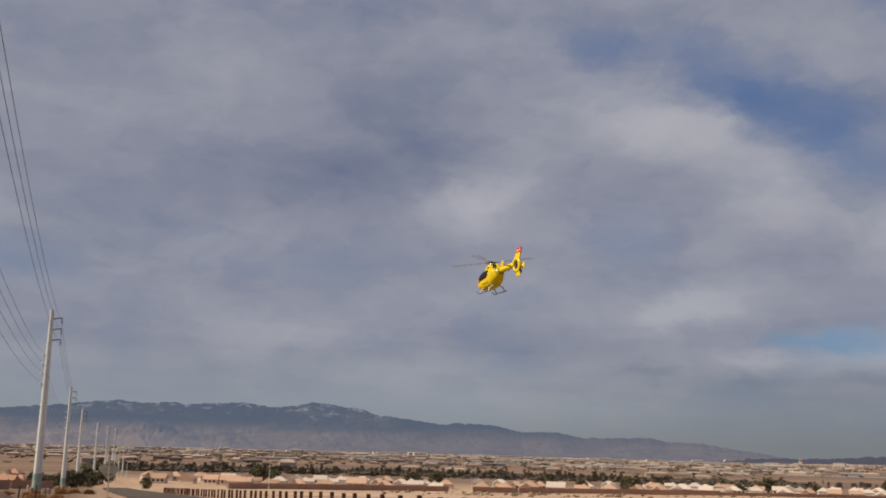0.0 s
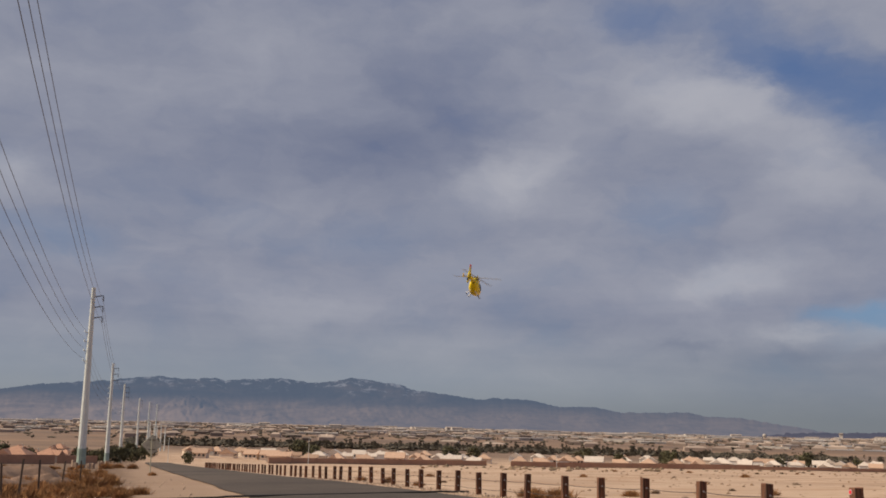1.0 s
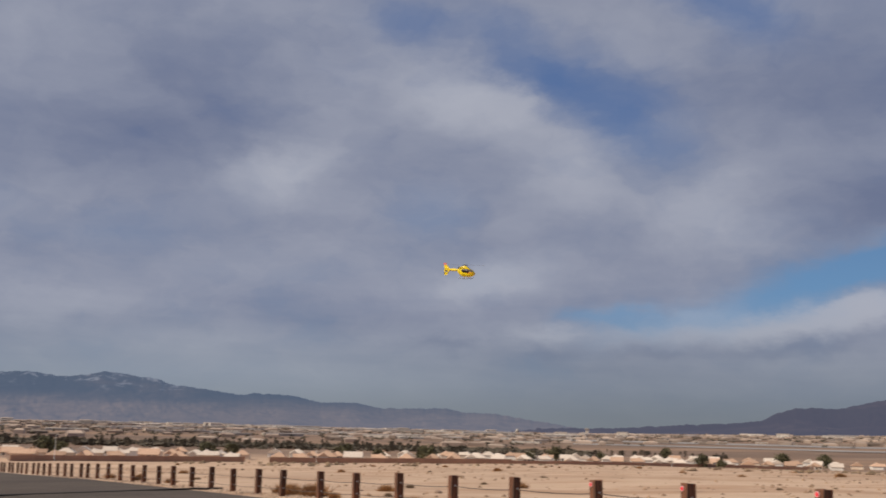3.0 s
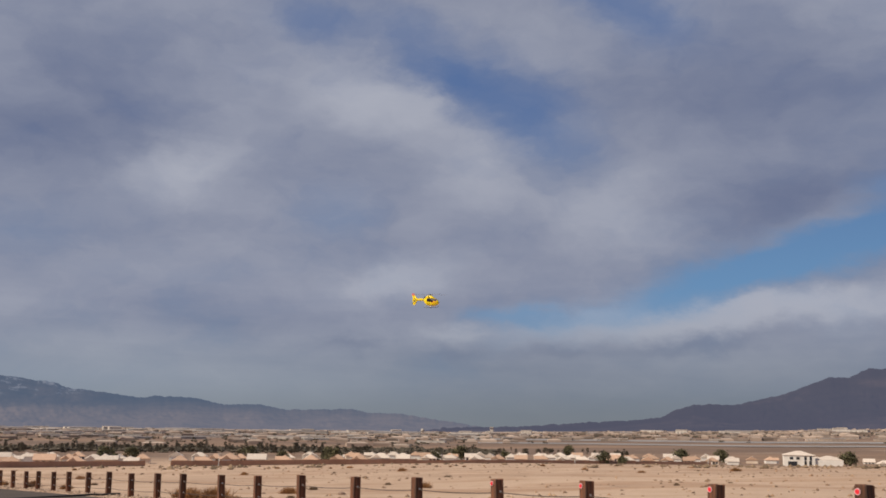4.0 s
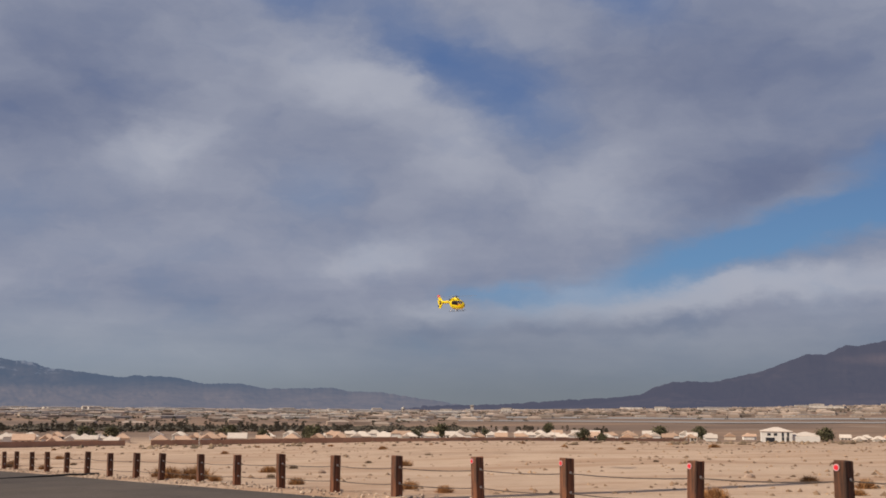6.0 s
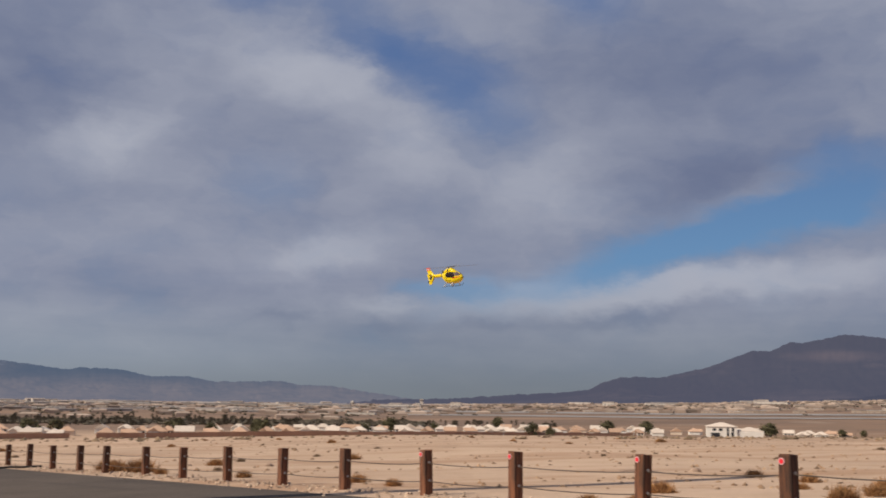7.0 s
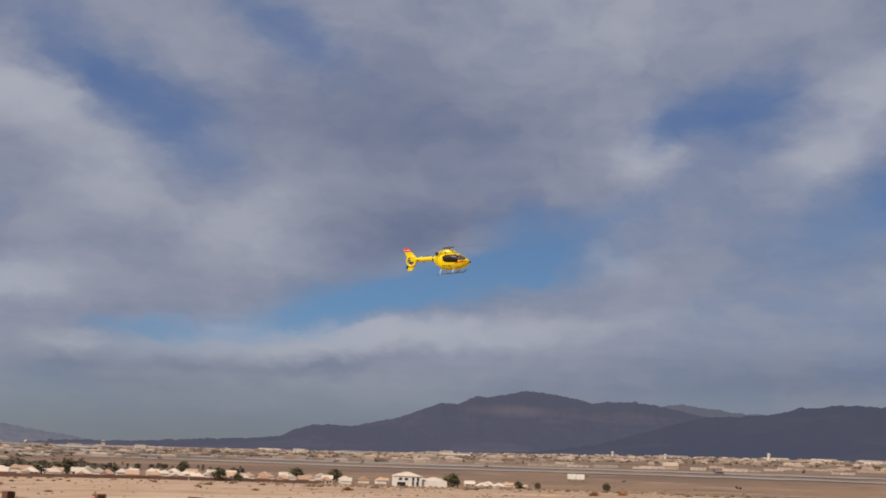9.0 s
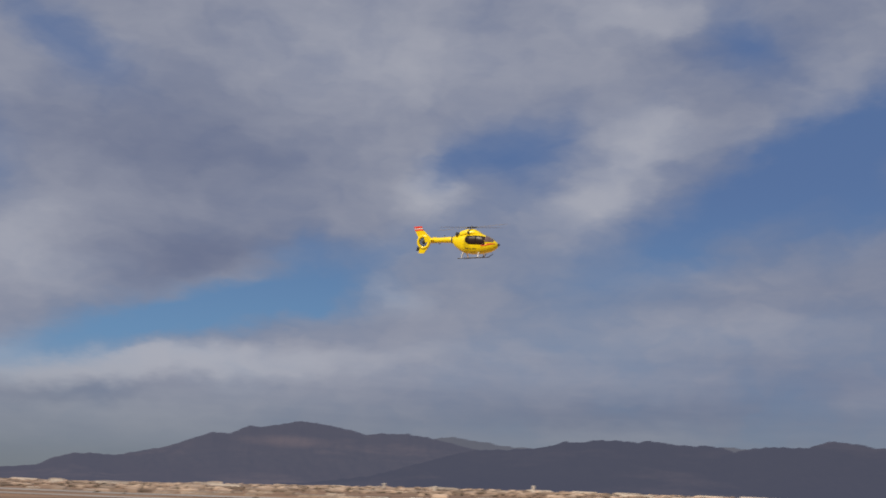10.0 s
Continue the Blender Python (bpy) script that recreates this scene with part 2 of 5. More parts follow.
    h = n.math("ADD", n.noise(pos, 2.0, 6, 0.7), n.math("MULTIPLY", n.noise(pos, 14.0, 4, 0.7), 0.3))
    relief = n.add("ShaderNodeBump", {"Height": h, "Strength": 0.7, "Distance": 0.12})
    shader = n.add("ShaderNodeBsdfPrincipled", {"Base Color": color, "Roughness": 0.95, "Specular IOR Level": 0.3, "Normal": relief.outputs[0]})
    n.add("ShaderNodeOutputMaterial", {"Surface": shader.outputs[0]})
    return mat


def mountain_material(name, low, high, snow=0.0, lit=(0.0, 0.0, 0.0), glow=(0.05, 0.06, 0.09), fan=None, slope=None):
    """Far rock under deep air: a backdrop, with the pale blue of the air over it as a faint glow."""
    mat = bpy.data.materials.new(name)
    mat.use_nodes = True
    mat.node_tree.nodes.clear()
    n = Nodes(mat.node_tree)
    pos = n.add("ShaderNodeNewGeometry").outputs["Position"]
    x, y, z = n.add("ShaderNodeSeparateXYZ", {0: pos}).outputs
    patch = n.noise(n.vec(n.math("MULTIPLY", x, 0.0022), n.math("MULTIPLY", y, 0.0022), n.math("MULTIPLY", z, 0.011)), 1.0, 6, 0.62, 0.5)
    ridge = n.noise(n.vec(n.math("MULTIPLY", x, 0.014), n.math("MULTIPLY", y, 0.014), n.math("MULTIPLY", z, 0.03)), 1.0, 5, 0.65, 0.6)
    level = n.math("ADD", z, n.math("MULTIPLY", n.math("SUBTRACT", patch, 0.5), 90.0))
    if fan:  # pale gravel fans and the sunlit foot of the western slopes, painted as one colour
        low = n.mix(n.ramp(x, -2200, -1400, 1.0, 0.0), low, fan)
    # tan rock at the foot, with the haze down there painted into its colour
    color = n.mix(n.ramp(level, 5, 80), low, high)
    # sunlit patches, painted into the rock colour by noise
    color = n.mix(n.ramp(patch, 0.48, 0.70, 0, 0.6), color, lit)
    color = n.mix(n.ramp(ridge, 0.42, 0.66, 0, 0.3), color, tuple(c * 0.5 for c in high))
    if slope:  # a sunlit patch under the summit, painted into the rock as a paler slope
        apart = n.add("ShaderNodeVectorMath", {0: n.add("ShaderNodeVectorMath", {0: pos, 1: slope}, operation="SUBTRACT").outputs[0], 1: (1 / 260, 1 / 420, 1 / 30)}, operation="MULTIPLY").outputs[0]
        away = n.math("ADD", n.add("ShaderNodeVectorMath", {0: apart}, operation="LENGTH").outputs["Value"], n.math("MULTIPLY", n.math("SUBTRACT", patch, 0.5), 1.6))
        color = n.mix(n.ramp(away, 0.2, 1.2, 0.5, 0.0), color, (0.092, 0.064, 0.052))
    if snow:
        streak = n.noise(n.vec(n.math("MULTIPLY", x, 0.02), n.math("MULTIPLY", y, 0.02), n.math("MULTIPLY", z, 0.006)), 1.0, 5, 0.65, 0.4)
        cap = n.math("MULTIPLY", n.ramp(level, 80, 125), n.ramp(streak, 0.53, 0.64))
        color = n.mix(n.math("MULTIPLY", cap, snow), color, (0.60, 0.62, 0.68))
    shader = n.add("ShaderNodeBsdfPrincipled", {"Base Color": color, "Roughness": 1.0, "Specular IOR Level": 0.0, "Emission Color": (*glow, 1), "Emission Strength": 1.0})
    n.add("ShaderNodeOutputMaterial", {"Surface": shader.outputs[0]})
    return mat


M = {
    "ground": ground_material(),
    "asphalt": material("asphalt", (0.112, 0.088, 0.070), (0.068, 0.054, 0.045), 0.07, 0.9, spec=0.2, bump=0.01, speckle=(0.16, 0.135, 0.12), speckle_scale=22, coords="Position"),
    "old_timber": material("creosote_timber", (0.205, 0.078, 0.036), (0.058, 0.028, 0.017), 6.0, 0.85, bump=0.012, stretch=(3, 3, 0.3), vary=0.7),
    "steel_pole": material("galvanised_steel", (0.74, 0.77, 0.73), (0.64, 0.68, 0.65), 0.5, 0.6, 0.0, stretch=(1, 1, 0.3), vary=0.15),
    "green_steel": material("weathered_green_steel", (0.36, 0.46, 0.40), None, 1.0, 0.7),
    "dark_metal": material("dark_metal", (0.09, 0.09, 0.095), None, 4, 0.5, 0.5),
    "wire": material("aluminium_wire", (0.10, 0.10, 0.12), None, 4, 0.5, 0.6),
    "cable": material("steel_cable", (0.10, 0.075, 0.06), None, 6, 0.7, 0.2),
    "galvanised": material("galvanised_bolt", (0.6, 0.6, 0.6), None, 8, 0.35, 0.8),
    "red_reflector": material("red_reflector", (0.85, 0.03, 0.05), (0.7, 0.02, 0.04), 20, 0.3),
    "pink_rim": material("reflector_rim", (0.85, 0.5, 0.5), None, 20, 0.4),
    "stucco": material("cream_stucco", (0.78, 0.66, 0.53), (0.70, 0.57, 0.45), 0.3, 0.9, bump=0.01, vary=0.25),
    "stucco_white": material("white_stucco", (0.82, 0.78, 0.72), (0.74, 0.70, 0.64), 0.3, 0.9, vary=0.15),
    "roof_cream": material("cream_roof_tile", (0.58, 0.385, 0.265), (0.47, 0.30, 0.205), 0.6, 0.85, bump=0.03, stretch=(1, 4, 1), vary=0.4),
    "roof_pale": material("pale_roof_tile", (0.74, 0.64, 0.54), (0.62, 0.51, 0.42), 0.6, 0.85, bump=0.03, stretch=(1, 4, 1), vary=0.2),
    "roof_red": material("terracotta_roof_tile", (0.46, 0.25, 0.16), (0.36, 0.19, 0.125), 0.6, 0.85, bump=0.03, stretch=(1, 4, 1), vary=0.3),
    "block_wall": material("tan_concrete_block", (0.45, 0.262, 0.175), (0.36, 0.21, 0.14), 0.2, 0.9, bump=0.01, coords="Position"),
    "window": material("dark_window_glass", (0.03, 0.035, 0.045), None, 2, 0.15),
    "white_metal": material("white_painted_metal", (0.62, 0.56, 0.49), None, 0.2, 0.7, vary=0.5),
    "tan_shed": material("tan_painted_metal", (0.50, 0.40, 0.32), None, 0.1, 0.7, vary=0.5),
    "grey_shed": material("grey_roofing", (0.36, 0.31, 0.29), None, 0.1, 0.8, vary=0.5),
    "city": material("far_town_walls", (0.40, 0.31, 0.245), (0.26, 0.195, 0.155), 0.01, 0.9, island=1.0, coords="Position"),
    "leaf_dark": material("dark_foliage", (0.075, 0.063, 0.044), (0.105, 0.083, 0.056), 0.6, 0.9, vary=0.5, island=0.6),
    "leaf_green": material("olive_foliage", (0.115, 0.105, 0.05), (0.075, 0.070, 0.036), 0.6, 0.9, vary=0.3, island=0.7),
    "bark": material("bark", (0.12, 0.085, 0.06), None, 5, 0.9),
    "dry_brush": material("dry_brush", (0.42, 0.22, 0.085), (0.27, 0.135, 0.055), 1.5, 0.95, vary=0.4, island=0.9),
    "grey_brush": material("grey_desert_scrub", (0.24, 0.165, 0.10), (0.15, 0.105, 0.065), 1.5, 0.95, vary=0.4, island=0.9),
    "tuft": material("dry_tufts", (0.25, 0.155, 0.09), (0.36, 0.24, 0.15), 0.6, 0.95, island=1.0, coords="Position"),
    "rock": material("desert_rock", (0.42, 0.30, 0.22), (0.26, 0.18, 0.13), 2, 0.95, bump=0.03, vary=0.4),
    "soil": material("spoil_soil", (0.27, 0.165, 0.11), (0.15, 0.092, 0.062), 0.5, 0.95, bump=0.06, coords="Position"),
    "gravel": material("roadside_gravel", (0.55, 0.42, 0.31), (0.40, 0.29, 0.21), 2, 0.95, bump=0.02, island=0.8, coords="Position"),
    "rubber": material("black_rubber", (0.025, 0.022, 0.02), None, 6, 0.7),
    "yellow": material("yellow_gloss_paint", (0.90, 0.68, 0.004), (0.88, 0.65, 0.004), 6, 0.3),
    "red_paint": material("red_gloss_paint", (0.80, 0.07, 0.03), (0.76, 0.06, 0.03), 6, 0.3),
    "white_paint": material("white_gloss_paint", (0.82, 0.80, 0.76), None, 6, 0.35),
    "pale_glass": material("tinted_windscreen", (0.17, 0.125, 0.125), (0.11, 0.08, 0.085), 6, 0.08),
    "dark_glass": material("smoked_canopy", (0.014, 0.010, 0.010), (0.03, 0.014, 0.012), 4, 0.35, spec=0.2),
    "black_plastic": material("black_plastic", (0.02, 0.02, 0.022), None, 10, 0.45),
    "blade": material("grey_blade", (0.34, 0.34, 0.35), None, 10, 0.3),
    "sign_metal": material("weathered_sign_back", (0.58, 0.55, 0.42), None, 3, 0.6, 0.1),
    "concrete": material("runway_concrete", (0.34, 0.31, 0.29), (0.26, 0.235, 0.22), 0.01, 0.9, coords="Position"),
    "grey_aircraft": material("grey_aircraft_paint", (0.16, 0.17, 0.19), None, 0.3, 0.5),
    "car_green": material("green_car_paint", (0.02, 0.32, 0.20), None, 6, 0.25),
}
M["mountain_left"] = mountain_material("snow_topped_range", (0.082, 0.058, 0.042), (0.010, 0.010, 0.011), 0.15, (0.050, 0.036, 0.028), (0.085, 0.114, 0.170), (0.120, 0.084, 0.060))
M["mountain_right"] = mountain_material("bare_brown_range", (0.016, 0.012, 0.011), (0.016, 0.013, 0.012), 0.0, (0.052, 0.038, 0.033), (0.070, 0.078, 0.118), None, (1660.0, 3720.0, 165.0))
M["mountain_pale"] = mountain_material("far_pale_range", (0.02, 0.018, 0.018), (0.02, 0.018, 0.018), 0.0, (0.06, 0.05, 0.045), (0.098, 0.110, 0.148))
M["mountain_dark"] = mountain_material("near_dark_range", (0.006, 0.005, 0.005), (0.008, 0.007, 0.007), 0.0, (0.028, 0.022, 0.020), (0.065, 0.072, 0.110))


# ---------------------------------------------------------------- mesh helpers
def part(name, bm, mat, parent=None, label="", smooth=False):
    me = bpy.data.meshes.new(name)
    bm.to_mesh(me)
    bm.free()
    me.materials.append(M[mat])
    if smooth:
        me.shade_smooth()
    ob = new(name, me)
    if parent:
        ob.parent = parent
    if label:
        tagged(ob, label)
    return ob


def raw(name, verts, faces, mat, parent=None, smooth=False):
    me = bpy.data.meshes.new(name)
    me.from_pydata(verts, [], faces)
    me.materials.append(M[mat])
    if smooth:
        me.shade_smooth()
    ob = new(name, me)
    if parent:
        ob.parent = parent
    return ob


def box(bm, x0, x1, y0, y1, z0, z1, bevel=0.0):
    m = Matrix.LocRotScale(((x0 + x1) / 2, (y0 + y1) / 2, (z0 + z1) / 2), None, (abs(x1 - x0), abs(y1 - y0), abs(z1 - z0)))
    made = bmesh.ops.create_cube(bm, size=1, matrix=m)
    if bevel:
        edges = {e for v in made["verts"] for e in v.link_edges}
        bmesh.ops.bevel(bm, geom=list(edges), offset=bevel, segments=1, affect="EDGES")
    return bm


def tube(bm, a, b, r0, r1=None, sides=10, caps=True):
    a, b = Vector(a), Vector(b)
    r1 = r0 if r1 is None else r1
    q = (b - a).to_track_quat("Z", "Y").to_matrix().to_4x4()
    m = Matrix.Translation((a + b) / 2) @ q
    bmesh.ops.create_cone(bm, cap_ends=caps, segments=sides, radius1=r0, radius2=r1, depth=(b - a).length, matrix=m)
    return bm


def strand(points, radius, sides=5):
    """Vertices and faces of a cord along points."""
    verts, faces = [], []
    for i, p in enumerate(points):
        a, b = points[max(i - 1, 0)], points[min(i + 1, len(points) - 1)]
        way = (b - a).normalized()
        side = way.cross(Vector((0, 0, 1))).normalized()
        up = side.cross(way)
        for k in range(sides):
            c = 2 * math.pi * k / sides
            verts.append(p + radius * (math.cos(c) * side + math.sin(c) * up))
        if i:
            s = (i - 1) * sides
            faces += [(s + k, s + (k + 1) % sides, s + sides + (k + 1) % sides, s + sides + k) for k in range(sides)]
    return verts, faces


def empty(name, m=None):
    ob = new(name)
    ob.empty_display_size = 0.2
    if m is not None:
        ob.matrix_world = m
    return ob


# ---------------------------------------------------------------- the lie of the land
ROAD = radians(-34.0)


def smooth(a, b, x):
    t = min(max((x - a) / (b - a), 0.0), 1.0)
    return t * t * (3 - 2 * t)


def lerp(xs, ys, x):
    return float(np.interp(x, xs, ys))


def along(u, v):
    """World x, y of a place u metres down the road and v metres to its right."""
    return u * math.sin(ROAD) + v * math.cos(ROAD), u * math.cos(ROAD) - v * math.sin(ROAD)


def bend(u):
    return 70 * (max(u - 200, 0) / 1000) ** 2 if u < 1200 else 70 + 140 * (u - 1200) / 1000


def edge_of_town(az):
    """Distance and drop of the strip of land where the first houses stand."""
    d = lerp([-60, -30, -24, 0, 20, 40], [380, 380, 410, 480, 590, 640], az)
    e = lerp([-60, -32, -22, -11, 2, 15, 26, 45], [2.55, 2.58, 2.5, 2.39, 2.12, 2.0, 1.78, 1.55], az)
    return d, -d * math.tan(radians(e))


def land(x, y, rough=True):
    d = math.hypot(x, y)
    az = math.degrees(math.atan2(x, y))
    u = x * math.sin(ROAD) + y * math.cos(ROAD)
    v = x * math.cos(ROAD) - y * math.sin(ROAD)
    if abs(az) > 75:
        return 1.5 - 1.5 + 0.31 * min(max(v / 12, 0), 1) - 0.04 * max(u, -120) * (1 - smooth(300, 900, d))
    dw, zw = edge_of_town(az)
    near = -1.5 + 0.31 * min(max(v / 12, 0), 1) - 0.04 * u
    if d < 60:
        z = near
    elif d < dw:
        k = 60 / d
        z0 = -1.5 + 0.31 * min(max(v * k / 12, 0), 1) - 0.04 * u * k
        z = z0 + (zw - z0) * (d - 60) / (dw - 60)
    else:
        rim = lerp([-40, -30, 0, 15, 31, 50], [-0.33, -0.30, -0.33, -0.05, 0.42, 0.70], az)
        far = -16.5 + math.tan(radians(rim)) * d
        s = smooth(dw, dw * 1.6, d)
        flat = zw - 0.004 * (d - dw)
        z = flat * (1 - s) + far * s
    z += 1.5
    if rough:
        off = smooth(12.6, 17, v - bend(u)) * smooth(12, 40, d)
        z += 0.30 * off * (1 - smooth(200, 330, d)) * noise.noise(Vector((x * 0.09, y * 0.09, 0)))
        left = smooth(1.0, -4.0, v - bend(u)) * smooth(10, 30, d) * (1 - smooth(150, 300, d))
        z += 0.35 * left * noise.noise(Vector((x * 0.16, y * 0.16, 3)))
    return z


def on(x, y, rough=True):
    return Vector((x, y, land(x, y, rough)))


def at(az, d, rough=True):
    return on(d * math.sin(radians(az)), d * math.cos(radians(az)), rough)


def reach(az, el):
    """The place on the valley floor that the eye sees under this heading and height."""
    d = 650.0
    while d < 3400 and math.degrees(math.atan2(at(az, d, False).z - EYE[2], d)) < el:
        d += 10
    return at(az, d, False)


def build_ground():
    heads = list(np.arange(-180, -60, 6.0)) + list(np.arange(-60, 60, 0.35)) + list(np.arange(60, 180, 6.0))
    rings = [0.0] + list(np.geomspace(2.0, 4900, 150))
    verts = [tuple(at(a, d)) for d in rings for a in heads]
    k = len(heads)
    faces = [(i * k + j, i * k + (j + 1) % k, (i + 1) * k + (j + 1) % k, (i + 1) * k + j) for i in range(len(rings) - 1) for j in range(k)]
    ob = raw("ground", verts, [f[::-1] for f in faces], "ground", smooth=True)
    tagged(ob, "pale sandy desert ground sloping down to the valley", "ground", kind="structure")
    return ob


build_ground()


def build_road():
    verts, faces = [], []
    us = list(np.arange(-60, 120, 3.0)) + list(np.arange(120, 345, 7.5))
    across = (4.0, 5.5, 7.0, 9.0, 11.0)
    for u in us:
        for k, v in enumerate(across):
            wob = 0.22 * noise.noise(Vector((u * 0.13, k * 5.0, 1))) if k in (0, 4) else 0
            p = on(*along(u, v + wob + bend(u)), False)
            edge = 0.005 if k in (0, 4) else 0.05
            verts.append((p.x, p.y, p.z + edge + 0.0006 * max(u, 0)))
    w = len(across)
    for i in range(len(us) - 1):
        faces += [(i * w + k, i * w + k + 1, (i + 1) * w + k + 1, (i + 1) * w + k) for k in range(w - 1)]
    return tagged(raw("road", verts, faces, "asphalt", smooth=True), "worn grey asphalt road running down to the valley", "road", kind="structure")


build_road()

# crest heights of the ranges: heading, degrees above level
LEFT_CREST = ([-62, -50, -40, -38.6, -36.6, -34.9, -33.8, -32.4, -31.3, -30.2, -29.3, -26.4, -25.1, -23.8, -22.8, -21.1, -20.2, -19.7, -18, -16.2, -15.2, -13.4, -12, -10.2, -8.8, -5.4, -4.5, -2.9, -1.5, 0.6, 3],
              [0.9, 0.7, 0.91, 1.15, 1.35, 1.49, 1.67, 1.77, 1.64, 1.76, 1.67, 1.85, 1.65, 1.75, 1.98, 1.76, 1.66, 1.44, 1.25, 1.0, 1.11, 1.03, 0.72, 0.76, 0.5, 0.58, 0.4, 0.38, 0.16, -0.12, -0.6])
MAIN_CREST = ([-2, 3.5, 6.4, 9.3, 10.6, 11.4, 12.3, 13.5, 14.2, 16.7, 18, 18.8, 19.8, 20.7, 21.3, 23.3, 24.8, 26.1, 26.7, 27.5, 28.9, 30, 31, 33, 37],
              [-0.35, -0.2, 0.02, 0.2, 0.35, 0.76, 1.01, 1.05, 1.0, 1.57, 2.09, 2.38, 2.42, 2.84, 2.8, 3.22, 3.07, 2.85, 2.68, 2.81, 2.82, 2.71, 2.5, 2.1, 1.2])
PALE_CREST = ([26, 29, 31.2, 32.3, 33.1, 33.9, 35.2, 37, 44, 45, 46, 47.5, 50], [2.2, 2.5, 2.8, 2.67, 2.58, 2.45, 2.42, 2.3, 2.6, 2.86, 2.82, 2.6, 2.2])
DARK_CREST = ([22, 25, 27, 29, 31.4, 32.5, 34, 35.9, 36.6, 37.1, 37.9, 38.5, 39.4, 40.8, 41.4, 42.8, 44.5, 45.6, 47, 49.1, 50.1, 51.4, 52.1, 60],
              [0.1, 0.3, 0.6, 1.2, 1.95, 2.2, 2.27, 2.47, 2.67, 2.84, 2.79, 2.96, 2.99, 2.93, 3.04, 2.87, 2.89, 2.65, 2.93, 2.96, 3.32, 3.22, 3.05, 3.0])


def build_range(name, crest, d0, d1, mat, label, seed, hills=()):
    xs, ys = crest
    heads = np.arange(xs[0], xs[-1], 0.07)
    rows = 60
    verts, faces = [], []
    for j in range(rows):
        s = j / (rows - 1)
        for a in heads:
            e = lerp(xs, ys, a) - 0.02 + 0.055 * s ** 4 * noise.fractal(Vector((a * 2.1, seed, 0)), 0.55, 2.0, 6)
            top = 1.5 + d1 * math.tan(radians(e))
            spur = noise.fractal(Vector((a * 0.42 + 0.8 * s, s * 2.0, seed)), 0.9, 2.0, 5)
            d = d0 + (d1 - d0) * s + 60 * spur * math.sin(math.pi * s)
            foot = land(d0 * math.sin(radians(a)), d0 * math.cos(radians(a)), False) - 12
            rise = 0.35 * s + 0.65 * s ** 2.1
            bent = Vector((a * 1.3 + 1.6 * spur, s * 5.0 + 0.6 * spur, seed + 20))
            fold = 0.5 - abs(noise.fractal(bent, 0.9, 2.0, 6))
            z = foot + (top - foot) * (rise + math.sin(math.pi * s ** 1.2) * (0.14 * spur + 0.05 * fold))
            for ha, hs, hw, hh in hills:
                z += hh * max(0.0, 1 - math.hypot((a - ha) / hw, (s - hs) / 0.3)) * (0.8 + 0.6 * fold)
            verts.append((d * math.sin(radians(a)), d * math.cos(radians(a)), z))
    k = len(heads)
    faces = [(j * k + i, j * k + i + 1, (j + 1) * k + i + 1, (j + 1) * k + i) for j in range(rows - 1) for i in range(k - 1)]
    return tagged(raw(name, verts, faces, mat, smooth=True), label, "mountains", kind="structure")


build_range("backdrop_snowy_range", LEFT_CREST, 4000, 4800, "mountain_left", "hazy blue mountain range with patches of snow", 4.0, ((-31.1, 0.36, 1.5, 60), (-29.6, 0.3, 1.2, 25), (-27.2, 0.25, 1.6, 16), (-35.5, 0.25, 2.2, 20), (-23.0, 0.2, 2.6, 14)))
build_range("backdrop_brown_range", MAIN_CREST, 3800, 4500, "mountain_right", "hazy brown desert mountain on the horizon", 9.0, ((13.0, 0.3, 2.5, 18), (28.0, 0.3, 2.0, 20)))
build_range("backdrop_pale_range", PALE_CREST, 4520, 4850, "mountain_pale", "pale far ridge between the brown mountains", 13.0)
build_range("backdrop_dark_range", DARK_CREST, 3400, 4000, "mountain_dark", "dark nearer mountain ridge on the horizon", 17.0)


